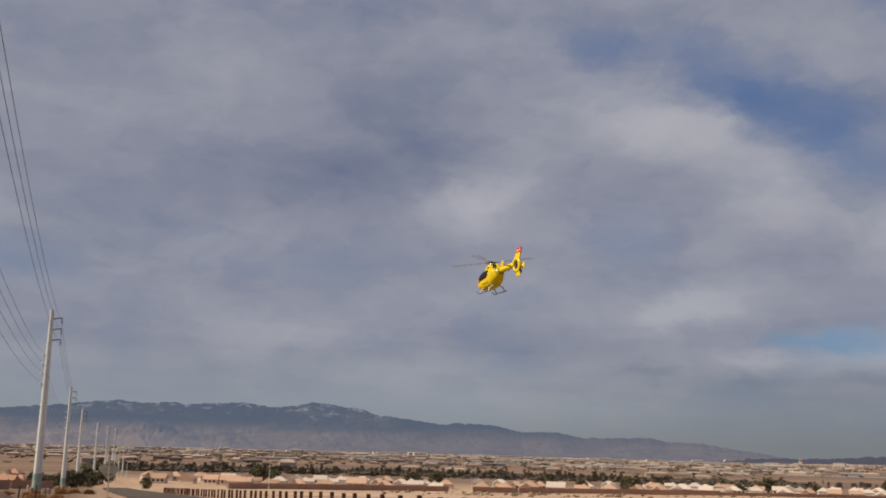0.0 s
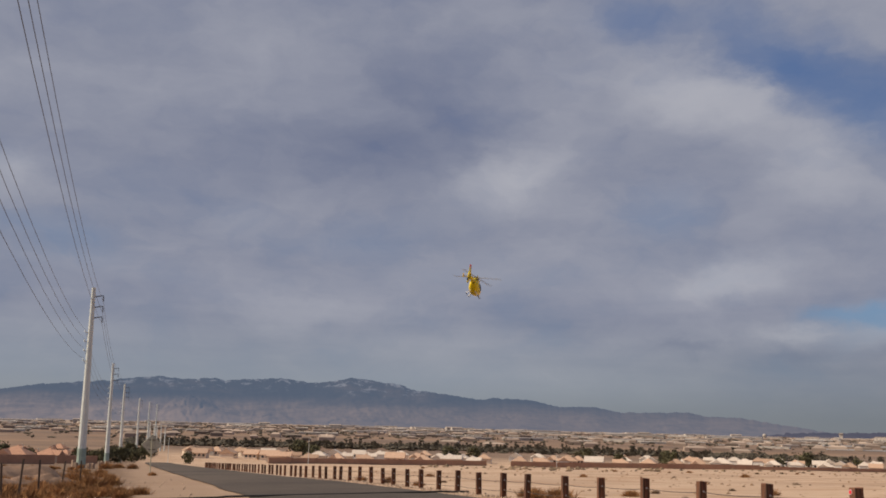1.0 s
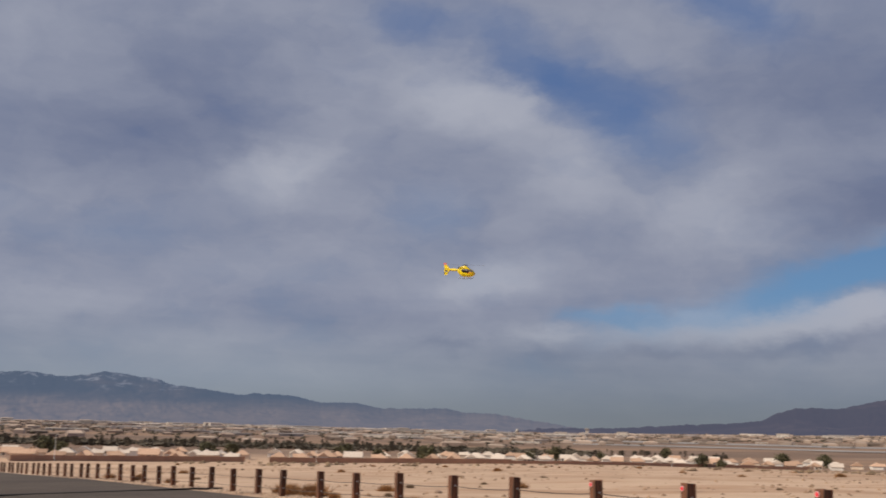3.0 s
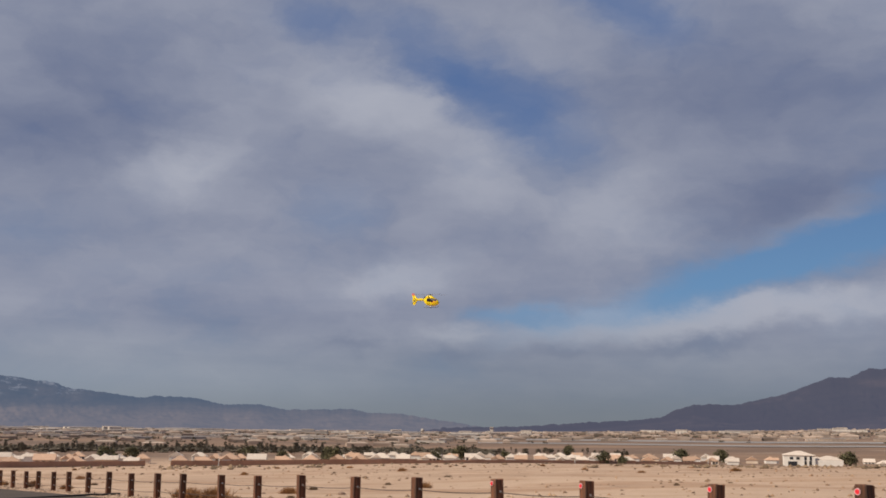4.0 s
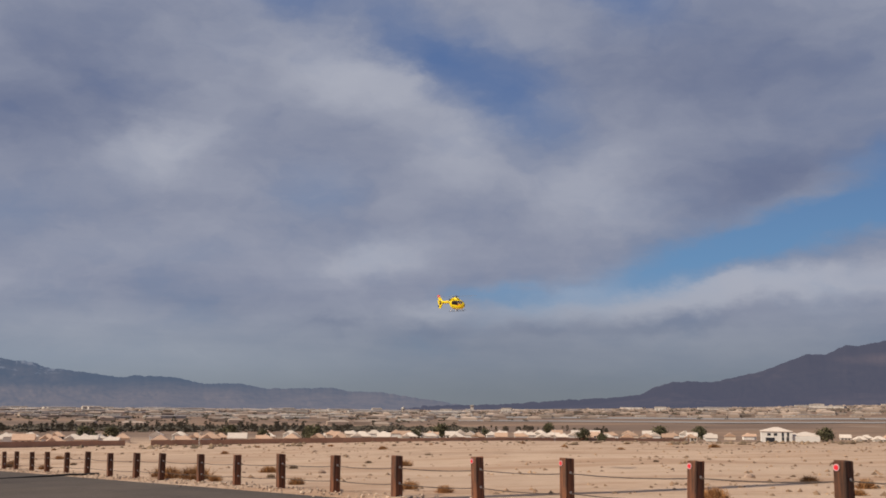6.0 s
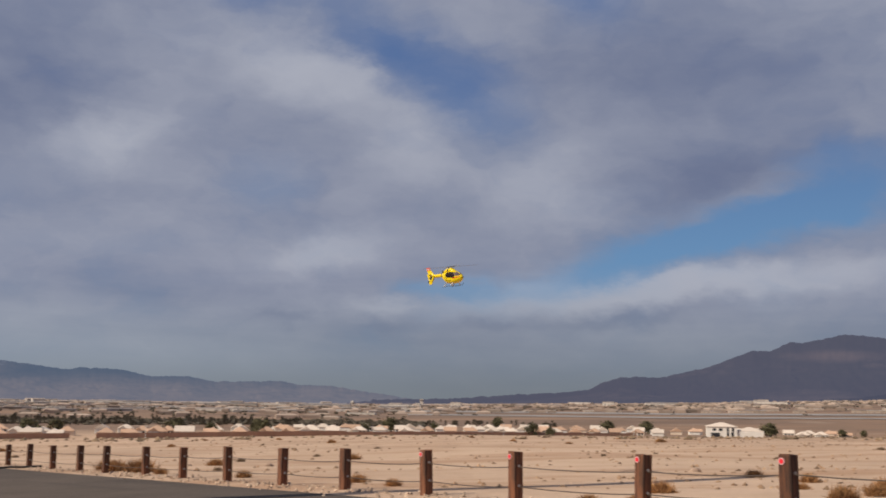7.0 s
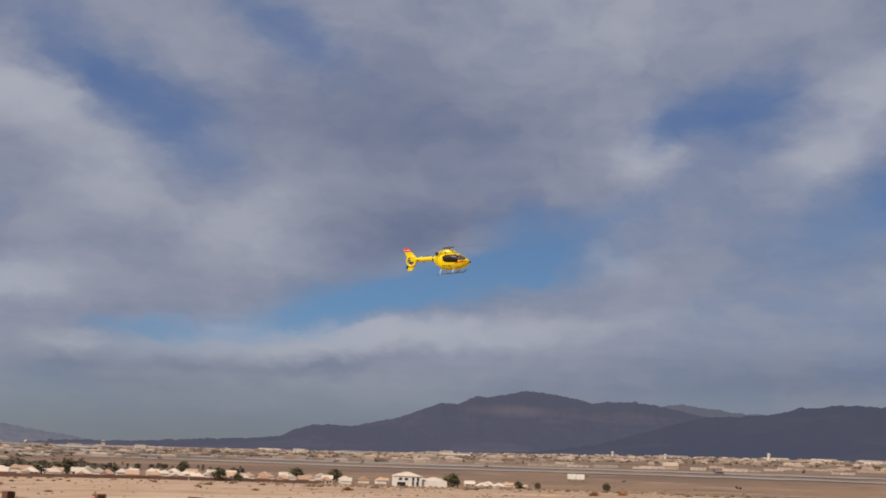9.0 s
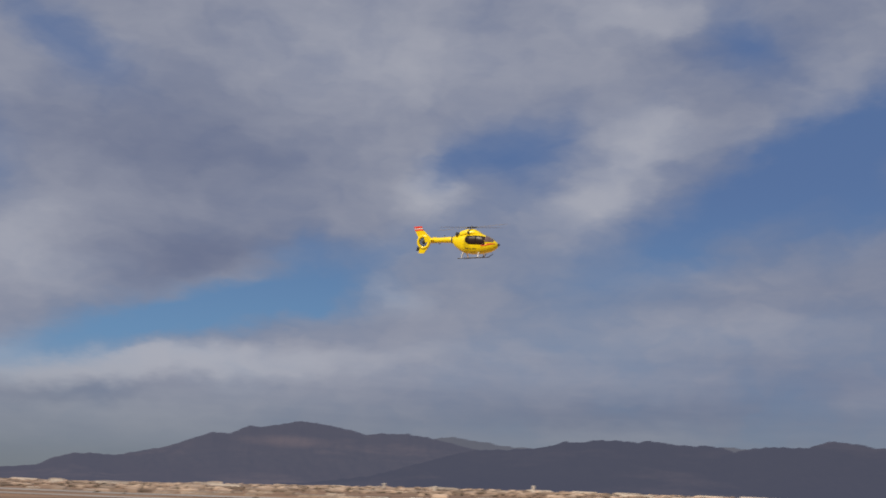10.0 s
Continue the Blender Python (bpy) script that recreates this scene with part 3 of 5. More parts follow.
# ---------------------------------------------------------------- fence along the road
def build_fence():
    fence = tagged(empty("cable_fence"), "roadside fence of dark timber posts with two steel cables", "fence")
    rnd = random.Random(5)
    v = 12.0
    # the posts stand about 2.64 m apart, not quite evenly
    spots = [-4.6, -1.9, 0.8, 3.4, 6.0, 8.62, 11.11, 13.90, 16.39, 19.22, 21.86, 24.53, 27.21, 29.64, 32.60, 35.00]
    spots += [spots[-1] + 2.62 * k + rnd.uniform(-0.18, 0.18) for k in range(1, 56)]
    post_meshes = []
    for k in range(4):
        bm = box(bmesh.new(), -0.088, 0.088, -0.088, 0.088, -0.25, 0.80, 0.010)
        for vert in bm.verts:
            if vert.co.z > 0.5:
                vert.co.z += rnd.uniform(-0.018, 0.018)
            vert.co.x += rnd.uniform(-0.006, 0.006)
            vert.co.y += rnd.uniform(-0.006, 0.006)
        me = bpy.data.meshes.new("post")
        bm.to_mesh(me)
        bm.free()
        me.materials.append(M["old_timber"])
        post_meshes.append(me)
    bm = bmesh.new()
    tube(bm, (-0.085, 0, 0), (-0.098, 0, 0), 0.044, sides=16)
    rim = part("rim", bm, "pink_rim", None)
    bm = bmesh.new()
    tube(bm, (-0.097, 0, 0), (-0.102, 0, 0), 0.031, sides=16)
    lens_mesh = part("reflector", bm, "red_reflector", None)
    bm = bmesh.new()
    tube(bm, (0, -0.085, 0), (0, -0.104, 0), 0.022, sides=8)
    bolt = part("bolt", bm, "galvanised", None)
    tops = {0.56: [], 0.24: []}
    turn = Euler((0, 0, -ROAD)).to_matrix().to_4x4()
    for k, u in enumerate(spots):
        side = rnd.uniform(-0.05, 0.05)
        p = on(*along(u, v + side + bend(u)), False)
        m = Matrix.Translation(p) @ turn @ pose(0, 0, rnd.uniform(-0.02, 0.015), rnd.uniform(-1.6, 1.6), rnd.uniform(-1.6, 1.6), rnd.uniform(-4, 4))
        post = new("post", post_meshes[k % 4])
        post.parent = fence
        post.matrix_basis = m
        for h in tops:
            tops[h].append(m @ Vector((0.0, -0.098, h)))
        if k < 28:
            for h in tops:
                b = new("bolt", bolt.data)
                b.parent = post
                b.location = (0.0, 0, h + 0.02)
        if k < 9:
            for src in (rim, lens_mesh):
                r = new(src.name.split(".")[0], src.data)
                r.parent = post
                r.location = (0, 0.035, 0.725)
    for ob in (rim, lens_mesh, bolt):
        bpy.data.objects.remove(ob)
    for h, row in tops.items():
        pts = []
        for a, b in zip(row[:45], row[1:46]):
            pts += [a.lerp(b, s) - Vector((0, 0, 0.10 * s * (1 - s) + (0.03 * (b - a).length / 3 * s * (1 - s)))) for s in (0, 0.25, 0.5, 0.75)]
        raw("cable", *strand(pts, 0.009, 5), "cable", fence)
    return fence


build_fence()


def build_cable_shadow():
    # an overhead cable's shadow on road and shoulder, modelled as a thin black tube
    pts = []
    for k in range(60):
        v = -9 + k * 0.36
        u = 38.5 + 0.10 * v + 0.25 * math.sin(v * 0.5)
        p = on(*along(u, v), False)
        pts.append(p + Vector((0, 0, 0.075 if 3 < v < 11.2 else 0.05)))
    ob = raw("rubber_hose", *strand(pts, 0.036, 7), "rubber", smooth=True)
    return tagged(ob, "long thin black strip across the road standing in for a cable's shadow", "hose")


build_cable_shadow()


# ---------------------------------------------------------------- power line
POLE_TOP = 25.0


def pole_mesh(pole, detail=True):
    bm = bmesh.new()
    tube(bm, (0, 0, -0.5), (0, 0, POLE_TOP), 0.60, 0.27, 12)
    part("shaft", bm, "steel_pole", pole)
    bm = tube(bmesh.new(), (0, 0, -0.5), (0, 0, 2.6), 0.635, 0.60, 12)
    part("base_sleeve", bm, "green_steel", pole, "pale green painted base")
    for z in (23.7, 22.2, 20.7):
        bm = bmesh.new()
        tube(bm, (0.25, 0, z), (1.35, 0, z + 0.22), 0.085, 0.06, 8)
        tube(bm, (1.35, 0, z + 0.25), (1.42, 0, z - 0.05), 0.06, 0.05, 8)
        arm = part("arm", bm, "dark_metal", pole)
        bm = bmesh.new()
        for k in range(4):
            tube(bm, (1.42, 0, z - 0.05 - 0.16 * k), (1.42, 0, z - 0.15 - 0.16 * k), 0.11, 0.07, 8)
        part("insulator", bm, "dark_metal", arm)
    for z in (18.6, 17.3, 16.0, 14.6):
        bm = bmesh.new()
        tube(bm, (-0.3, 0, z), (-0.72, 0, z + 0.1), 0.07, 0.05, 8)
        for k in range(3):
            tube(bm, (-0.74, 0, z + 0.05 + 0.12 * k), (-0.74, 0, z + 0.13 + 0.12 * k), 0.10, 0.06, 8)
        part("post_insulator", bm, "steel_pole", pole)


def build_power_line():
    spots = [(22, -7.0), (160, -6.15), (290, -4.9), (369, -2.1), (546, 4.3), (650, 10.9), (745, 17.3)]
    first = None
    places = []
    for u, v in spots:
        p = on(*along(u, v), False)
        m = Matrix.Translation(p) @ pose(0, 0, 0, 0, 0, -math.degrees(ROAD))
        if first is None:
            first = empty("power_pole", m)
            pole_mesh(first)
            tagged(first, "tall tapered pale steel power pole with side arms", "power pole", "power poles beside the road")
        else:
            copy_thing(first, m)
        places.append(m)
    hooks = [(1.42, z - 0.7) for z in (23.7, 22.2, 20.7)] + [(-0.74, z + 0.4) for z in (18.6, 17.3, 16.0, 14.6)]
    back = along(-130, -7)
    ends = [Matrix.Translation(on(*back, False)) @ pose(0, 0, 0, 0, 0, -math.degrees(ROAD))] + places
    for x, z in hooks:
        pts = []
        for a, b in zip(ends[:7], ends[1:8]):
            p, q = a @ Vector((x, 0, z)), b @ Vector((x, 0, z))
            sag = 0.00011 * (q - p).length ** 2
            pts += [p.lerp(q, s / 10) - Vector((0, 0, sag * 4 * (s / 10) * (1 - s / 10))) for s in range(10)]
        w = raw("power_cable", *strand(pts, 0.02, 4), "wire")
        tagged(w, "thin dark overhead power cable strung between steel poles", "cable", "overhead power cables")


build_power_line()


def build_far_pole():
    """The pole behind the camera that the cables run on to."""
    p = on(*along(-130, -7), False)
    pole = empty("power_pole", Matrix.Translation(p) @ pose(0, 0, 0, 0, 0, -math.degrees(ROAD)))
    pole_mesh(pole)
    tagged(pole, "tall tapered pale steel power pole with side arms", "power pole", "power poles beside the road")


build_far_pole()


# ---------------------------------------------------------------- houses
def hip_roof(w, d, z0, h, over=0.5, gable=False):
    bm = bmesh.new()
    a, b = w / 2 + over, d / 2 + over
    r = max(a - b, 0.6) if not gable else a
    v = [bm.verts.new(c) for c in ((-a, -b, z0), (a, -b, z0), (a, b, z0), (-a, b, z0), (-r, 0, z0 + h), (r, 0, z0 + h),
                                   (-a, -b, z0 - 0.18), (a, -b, z0 - 0.18), (a, b, z0 - 0.18), (-a, b, z0 - 0.18))]
    for f in ((0, 1, 5, 4), (1, 2, 5), (2, 3, 4, 5), (3, 0, 4), (6, 9, 8, 7), (0, 6, 7, 1), (1, 7, 8, 2), (2, 8, 9, 3), (3, 9, 6, 0)):
        bm.faces.new([v[i] for i in f])
    return bm


def cross_roof(w, d, z0, h):
    """A main hip with a gabled wing towards the front."""
    bm = hip_roof(w, d, z0, h)
    g = w * 0.26
    y0, y1, c, top = -d / 2 - 2.2, 0.0, -w * 0.2, z0 + h * 0.72
    v = [bm.verts.new(p) for p in ((c - g, y0, z0), (c + g, y0, z0), (c + g, y1, z0), (c - g, y1, z0), (c, y0, top), (c, y1, top))]
    for f in ((0, 1, 4), (0, 4, 5, 3), (1, 2, 5, 4), (0, 3, 2, 1)):
        bm.faces.new([v[i] for i in f])
    return bm


def make_house(kind, wall_mat, roof_mat, label):
    w, d, h = ((10.5, 9.5, 2.5), (9.5, 10.0, 2.5), (11.5, 9.0, 2.5), (11.5, 10.5, 5.4))[kind]
    ob = empty("house")
    bm = box(bmesh.new(), -w / 2, w / 2, -d / 2, d / 2, -1.0, h - 0.02)
    if kind in (0, 2):
        c, g = -w * 0.2, w * 0.22
        box(bm, c - g, c + g, -d / 2 - 1.9, -d / 2 - 0.01, -1.0, h - 0.02)
    part("wall", bm, wall_mat, ob)
    rise = (2.7, 2.6, 2.5, 1.9)[kind]
    bm = cross_roof(w, d, h + 0.16, rise) if kind in (0, 2) else hip_roof(w, d, h + 0.16, rise, gable=kind == 1)
    roof = part("roof", bm, roof_mat, ob)
    bm = tube(bmesh.new(), (w * 0.2, 0.8, h + 0.9), (w * 0.2, 0.8, h + rise + 0.75), 0.16, sides=6)
    part("vent_pipe", bm, "white_metal", roof)
    if kind == 1:
        bm = bmesh.new()
        for s in (-1, 1):
            x = s * (w / 2 - 0.01)
            vs = [bm.verts.new(p) for p in ((x, -d / 2, h - 0.02), (x, d / 2, h - 0.02), (x, 0, h + rise * 0.94))]
            vs2 = [bm.verts.new((p.co.x - s * 0.2, p.co.y, p.co.z)) for p in vs]
            bm.faces.new(vs), bm.faces.new(vs2[::-1])
        part("gable_wall", bm, wall_mat, ob)
    floors = (0.9,) if kind < 3 else (0.9, 3.7)
    for z in floors:
        for x in (w * 0.12, w * 0.36) if kind in (0, 2) else (-w * 0.3, 0.0, w * 0.3):
            bm = box(bmesh.new(), x - 0.75, x + 0.75, -d / 2 - 0.07, -d / 2 - 0.01, z, z + 1.25)
            win = part("window", bm, "window", ob)
            part("window_sill", box(bmesh.new(), x - 0.9, x + 0.9, -d / 2 - 0.12, -d / 2 - 0.01, z - 0.14, z - 0.01), "stucco_white", win)
    if kind in (0, 2):
        bm = bmesh.new()
        for k in range(4):
            box(bm, -w * 0.2 - 2.3, -w * 0.2 + 2.3, -d / 2 - 1.97, -d / 2 - 1.91, 0.02 + k * 0.54, 0.53 + k * 0.54)
        part("garage_door", bm, "white_metal", ob)
    return tagged(ob, label, "house", "houses at the foot of the slope")


def build_houses():
    rnd = random.Random(11)
    kinds = [make_house(k % 3, w, r, t) for k, (w, r, t) in enumerate((
        ("stucco", "roof_cream", "single-storey cream stucco house with a tan tiled hip roof"),
        ("stucco_white", "roof_pale", "single-storey white stucco house with a pale gabled roof"),
        ("stucco", "roof_pale", "single-storey stucco house with a pale tiled roof and front wing"),
        ("stucco_white", "roof_cream", "single-storey white stucco house with a cream tiled roof"),
        ("stucco", "roof_cream", "single-storey cream house with a tan gabled tile roof"),
        ("stucco_white", "roof_pale", "single-storey pale house with a bleached hip roof")))]
    red = [make_house(k, "stucco", "roof_red", t) for k, t in ((0, "single-storey stucco house with a terracotta tiled roof"), (2, "wide stucco house with a terracotta hip roof and wing"))]
    used = set()

    def put(proto, p, turn, lift=0.0):
        m = Matrix.Translation(p + Vector((0, 0, lift))) @ pose(0, 0, 0, 0, 0, turn) @ Matrix.Diagonal((0.76, 0.76, 0.82, 1))
        if proto.name not in used:
            used.add(proto.name)
            proto.matrix_world = m
            return proto
        return copy_thing(proto, m)

    # rows behind the block wall
    for row, (start, stop, back) in enumerate(((-26.5, 28.0, 9), (-27.0, 24.0, 36), (-27.0, 14.0, 66))):
        az = start
        while az < stop:
            d, zw = edge_of_town(az)
            d += back + rnd.uniform(-3, 3)
            p = at(az, d)
            skip = (row == 0 and -16.2 < az < -15.1) or (row == 0 and 14.8 < az < 19.0) or (row > 0 and rnd.random() < 0.12) or (az > 19.6 and rnd.random() < 0.6)
            if not skip:
                proto = rnd.choice(kinds)
                if row == 0 and az < -21.5:
                    proto = kinds[0]
                facing = rnd.choice((0, 0, 180, 90, -90)) + 6 * rnd.uniform(-1, 1)
                put(proto, p, -az * 0.7 + facing, 0.3 if az < 0 else 0.0 if az < 19 else -0.8)
            az += math.degrees((9.7 + rnd.uniform(-0.9, 1.6)) / d)
    # terracotta roofs beyond the spoil heap
    for az, d, turn in ((-43.0, 250, 20), (-41.2, 285, 100), (-39.2, 262, 15), (-37.6, 300, 95), (-40.2, 330, 60), (-38.4, 350, 10), (-42.5, 350, 20), (-36.9, 370, 0), (-36.2, 430, 30), (-41.0, 410, 0), (-39, 450, 80), (-43.4, 420, 0), (-37.2, 480, 10)):
        put(rnd.choice(red), at(az, d), turn, 0.2)
    for az, d, turn in ((-30.4, 430, 20), (-29.0, 440, 100), (-27.8, 435, 10), (-29.6, 470, 10), (-28.4, 480, 80), (-30.9, 480, 40)):
        put(kinds[4 if d < 450 else 0], at(az, d), turn, 0.2)


def build_big_house():
    w, d = 23.0, 12.0
    ob = empty("large_house", Matrix.Translation(at(17.7, 560)) @ pose(0, 0, 0, 0, 0, -14))
    bm = box(bmesh.new(), -w / 2, w * 0.12, -d / 2, d / 2, -2, 5.0)
    box(bm, w * 0.121, w / 2 + 4, -d / 2 + 1, d / 2, -2, 3.0)
    part("wall", bm, "stucco_white", ob)
    bm = hip_roof(w * 0.62, d, 5.2, 1.9, 0.35)
    bmesh.ops.translate(bm, verts=bm.verts, vec=(-w * 0.19, 0, 0))
    part("roof", bm, "roof_pale", ob)
    bm = hip_roof(w * 0.5, d * 0.8, 3.2, 1.8)
    bmesh.ops.translate(bm, verts=bm.verts, vec=(w * 0.40, 0.5, 0))
    part("roof", bm, "roof_pale", ob)
    for x, z, ww, hh in ((-8.0, 3.1, 1.6, 1.2), (-5.0, 3.1, 1.6, 1.2), (-1.6, 2.8, 1.1, 1.9), (0.8, 2.8, 1.1, 1.9), (-7.5, 0.0, 4.2, 2.2), (0.6, 0.2, 1.2, 2.4), (-1.6, 0.2, 1.1, 2.4)):
        bm = box(bmesh.new(), x - ww / 2, x + ww / 2, -d / 2 - 0.06, -d / 2 - 0.005, z, z + hh)
        part("window", bm, "window", ob)
    tagged(ob, "large two-storey white stucco house with dark windows", "house")
    w = empty("trailer", Matrix.Translation(reach(25.95, -1.36)) @ pose(0, 0, 0, 0, 0, -25))
    for x0 in (-5.6, 0.12):
        bm = box(bmesh.new(), x0, x0 + 5.45, -1.3, 1.3, 1.6, 5.0, 0.08)
        part("panel", bm, "stucco_white", w)
    bm = bmesh.new()
    for x in (-4.5, 4.5):
        tube(bm, (x, 0, -0.5), (x, 0, 1.6), 0.2)
    part("support", bm, "dark_metal", w)
    tagged(w, "long white box standing on steel supports in the scrub", "billboard")


build_houses()
build_big_house()


def build_block_wall():
    """The tan wall along the first row of plots, panel by panel between piers."""
    wall = tagged(empty("wall_block"), "tan concrete block wall along the house plots", "wall", kind="structure")
    az = -27.0
    pts = []
    while az < 14.0:
        d, _ = edge_of_town(az)
        pts.append(at(az, d - 2, False))
        az += 1.25
    for i, (a, b) in enumerate(zip(pts, pts[1:])):
        if 8 < i < 10:
            continue
        way = b - a
        m = Matrix.Translation((a + b) / 2) @ pose(0, 0, 0, 0, 0, math.degrees(math.atan2(way.y, way.x)))
        L = way.length
        bm = box(bmesh.new(), -L / 2 + 0.2, L / 2 - 0.2, -0.1, 0.1, -0.6, 2.1 if i < 20 else 1.5)
        p = part("panel", bm, "block_wall", wall)
        p.matrix_basis = m
        bm = box(bmesh.new(), L / 2 - 0.2, L / 2 + 0.2, -0.2, 0.2, -0.6, 2.3 if i < 20 else 1.65)
        p = part("pier", bm, "block_wall", wall)
        p.matrix_basis = m
    for a0, a1, d in ((-44, -37.4, 232), (-37.3, -35.4, 262)):
        a, b = at(a0, d, False), at(a1, d, False)
        way = b - a
        bm = box(bmesh.new(), -way.length / 2, way.length / 2, -0.1, 0.1, -1.2, 1.8)
        p = part("panel", bm, "block_wall", wall)
        p.matrix_basis = Matrix.Translation((a + b) / 2) @ pose(0, 0, 0, 0, 0, math.degrees(math.atan2(way.y, way.x)))


build_block_wall()


# ---------------------------------------------------------------- trees and brush
def crown(rnd, w, h, z0, clumps, leaves, size, flat=1.0):
    """Loose leaf blades gathered in clumps, uneven at the rim."""
    verts, faces = [], []
    for _ in range(clumps):
        a, r, t = rnd.uniform(0, 6.28), math.sqrt(rnd.random()), rnd.random()
        wide = math.sin(math.pi * (0.18 + 0.72 * t)) ** 0.7
        c = Vector((math.cos(a) * r * wide * w / 2, math.sin(a) * r * wide * w / 2, z0 + t * h))
        cr = 0.17 * w * rnd.uniform(0.6, 1.25)
        for _ in range(leaves):
            o = Vector((rnd.gauss(0, 1), rnd.gauss(0, 1), rnd.gauss(0, 0.7) * flat)) * cr * 0.6
            q = Euler((rnd.uniform(0, 6.28), rnd.uniform(0, 6.28), rnd.uniform(0, 6.28))).to_matrix()
            s = size * rnd.uniform(0.6, 1.4)
            k = len(verts)
            verts += [c + o + q @ Vector(p) * s for p in ((-0.5, 0, 0), (0, -0.32, 0.06), (0.55, 0, 0), (0, 0.32, 0.06))]
            faces += [(k, k + 1, k + 2), (k, k + 2, k + 3)]
    return verts, faces


def make_tree(rnd, w, h, mat, label, trunk=0.2):
    ob = empty("tree")
    bm = bmesh.new()
    tube(bm, (0, 0, -0.4), (0.05, 0, h * 0.45), trunk, trunk * 0.6, 7)
    for k in range(5):
        a = k * 1.256 + rnd.uniform(-0.3, 0.3)
        tube(bm, (0.04, 0, h * rnd.uniform(0.25, 0.42)), (math.cos(a) * w * 0.32, math.sin(a) * w * 0.32, h * rnd.uniform(0.5, 0.8)), trunk * 0.45, trunk * 0.15, 5)
    part("trunk", bm, "bark", ob)
    raw("crown", *crown(rnd, w, h * 0.82, h * 0.18, 26, 34, w * 0.11), mat, ob)
    return tagged(ob, label, "tree")


def plant(proto, used, p, turn, size):
    m = Matrix.Translation(p) @ pose(0, 0, 0, 0, 0, turn)
    if proto.name not in used:
        used.add(proto.name)
        ob = proto
        ob.matrix_world = m
    else:
        ob = copy_thing(proto, m)
    ob.scale = (size, size, size * 1.0)
    return ob


def build_trees():
    rnd = random.Random(3)
    used = set()
    dark = [make_tree(rnd, 6.5, 8.5, "leaf_dark", "dark evergreen tree in the tree belt beyond the houses"),
            make_tree(rnd, 5.0, 10.0, "leaf_dark", "tall narrow dark tree in the belt beyond the houses"),
            make_tree(rnd, 8.0, 7.5, "leaf_dark", "broad dark tree in the belt beyond the houses")]
    green = [make_tree(rnd, 13, 9.0, "leaf_green", "broad olive-green tree among the houses", 0.35), make_tree(rnd, 8, 6.5, "leaf_green", "round olive-green tree beside the houses", 0.25)]
    for t in dark:
        tagged(t, group="tree belt")
    # the dark belt, thinning out to the east
    for k in range(295):
        az = rnd.uniform(-33.5, -4) if k < 235 else rnd.uniform(-4, 9)
        p = reach(az, rnd.choice((-1.75, -1.70, -1.66, -1.6, -1.52)) + rnd.uniform(-0.03, 0.03))
        plant(rnd.choice(dark), used, p, rnd.uniform(0, 360), rnd.uniform(0.30, 0.56) * (1.0 if az < -4 else 0.8))
    # single trees among and before the houses
    for az, d, k, s in ((-25.3, 462, 0, 0.9), (-24.6, 455, 0, 0.7), (-17.6, 465, 0, 0.8), (-16.4, 492, 1, 1.1), (-10.6, 492, 0, 0.85), (-8.9, 475, 1, 0.95), (-6.5, 496, 0, 0.8), (-6.3, 482, 1, 1.2),
                        (-1.0, 492, 1, 0.9), (0.3, 536, 0, 0.8), (2.6, 535, 1, 0.8), (5.9, 640, 1, 1.1), (7.7, 520, 1, 1.0), (8.6, 514, 0, 0.45), (11.6, 590, 0, 0.8), (13.6, 600, 0, 0.8), (19.6, 580, 0, 0.85), (23.0, 600, 1, 0.7),
                        (24.0, 610, 1, 0.6), (27.5, 620, 1, 0.75), (-35.1, 300, 1, 0.75), (-34.75, 318, 1, 0.95), (-35.5, 318, 0, 0.45), (-36.2, 300, 1, 0.8), (-39.9, 282, 1, 0.9), (-33.9, 420, 1, 1.1), (-33.1, 460, 1, 1.0), (-34.3, 330, 1, 0.9), (-33.75, 350, 1, 0.8), (-33.35, 400, 1, 0.9), (-32.85, 430, 1, 0.8), (-31.0, 300, 1, 0.55), (-38.6, 296, 1, 0.7)):
        plant(green[k], used, at(az, d), rnd.uniform(0, 360), (0.72 if az < -32.5 else 0.8) * s)


build_trees()


def shrub_mesh(rnd, w, h, blades, mat):
    verts, faces = [], []
    for _ in range(blades):
        a, lean = rnd.uniform(0, 6.28), rnd.uniform(0.1, 1.45)
        L = h * rnd.uniform(0.5, 1.15)
        base = Vector((rnd.gauss(0, w * 0.16), rnd.gauss(0, w * 0.16), -0.03))
        way = Vector((math.cos(a) * math.sin(lean), math.sin(a) * math.sin(lean), math.cos(lean)))
        tip = base + way * L
        side = way.cross(Vector((rnd.uniform(-1, 1), rnd.uniform(-1, 1), 0.3))).normalized() * 0.011 * (0.6 + h)
        mid = base.lerp(tip, 0.55) + Vector((rnd.uniform(-1, 1), rnd.uniform(-1, 1), 0.4)) * 0.06 * h
        k = len(verts)
        verts += [base - side, base + side, mid + side, mid - side, tip]
        faces += [(k, k + 1, k + 2, k + 3), (k + 3, k + 2, k + 4)]
    me = bpy.data.meshes.new("shrub")
    me.from_pydata(verts, [], faces)
    me.materials.append(M[mat])
    return me


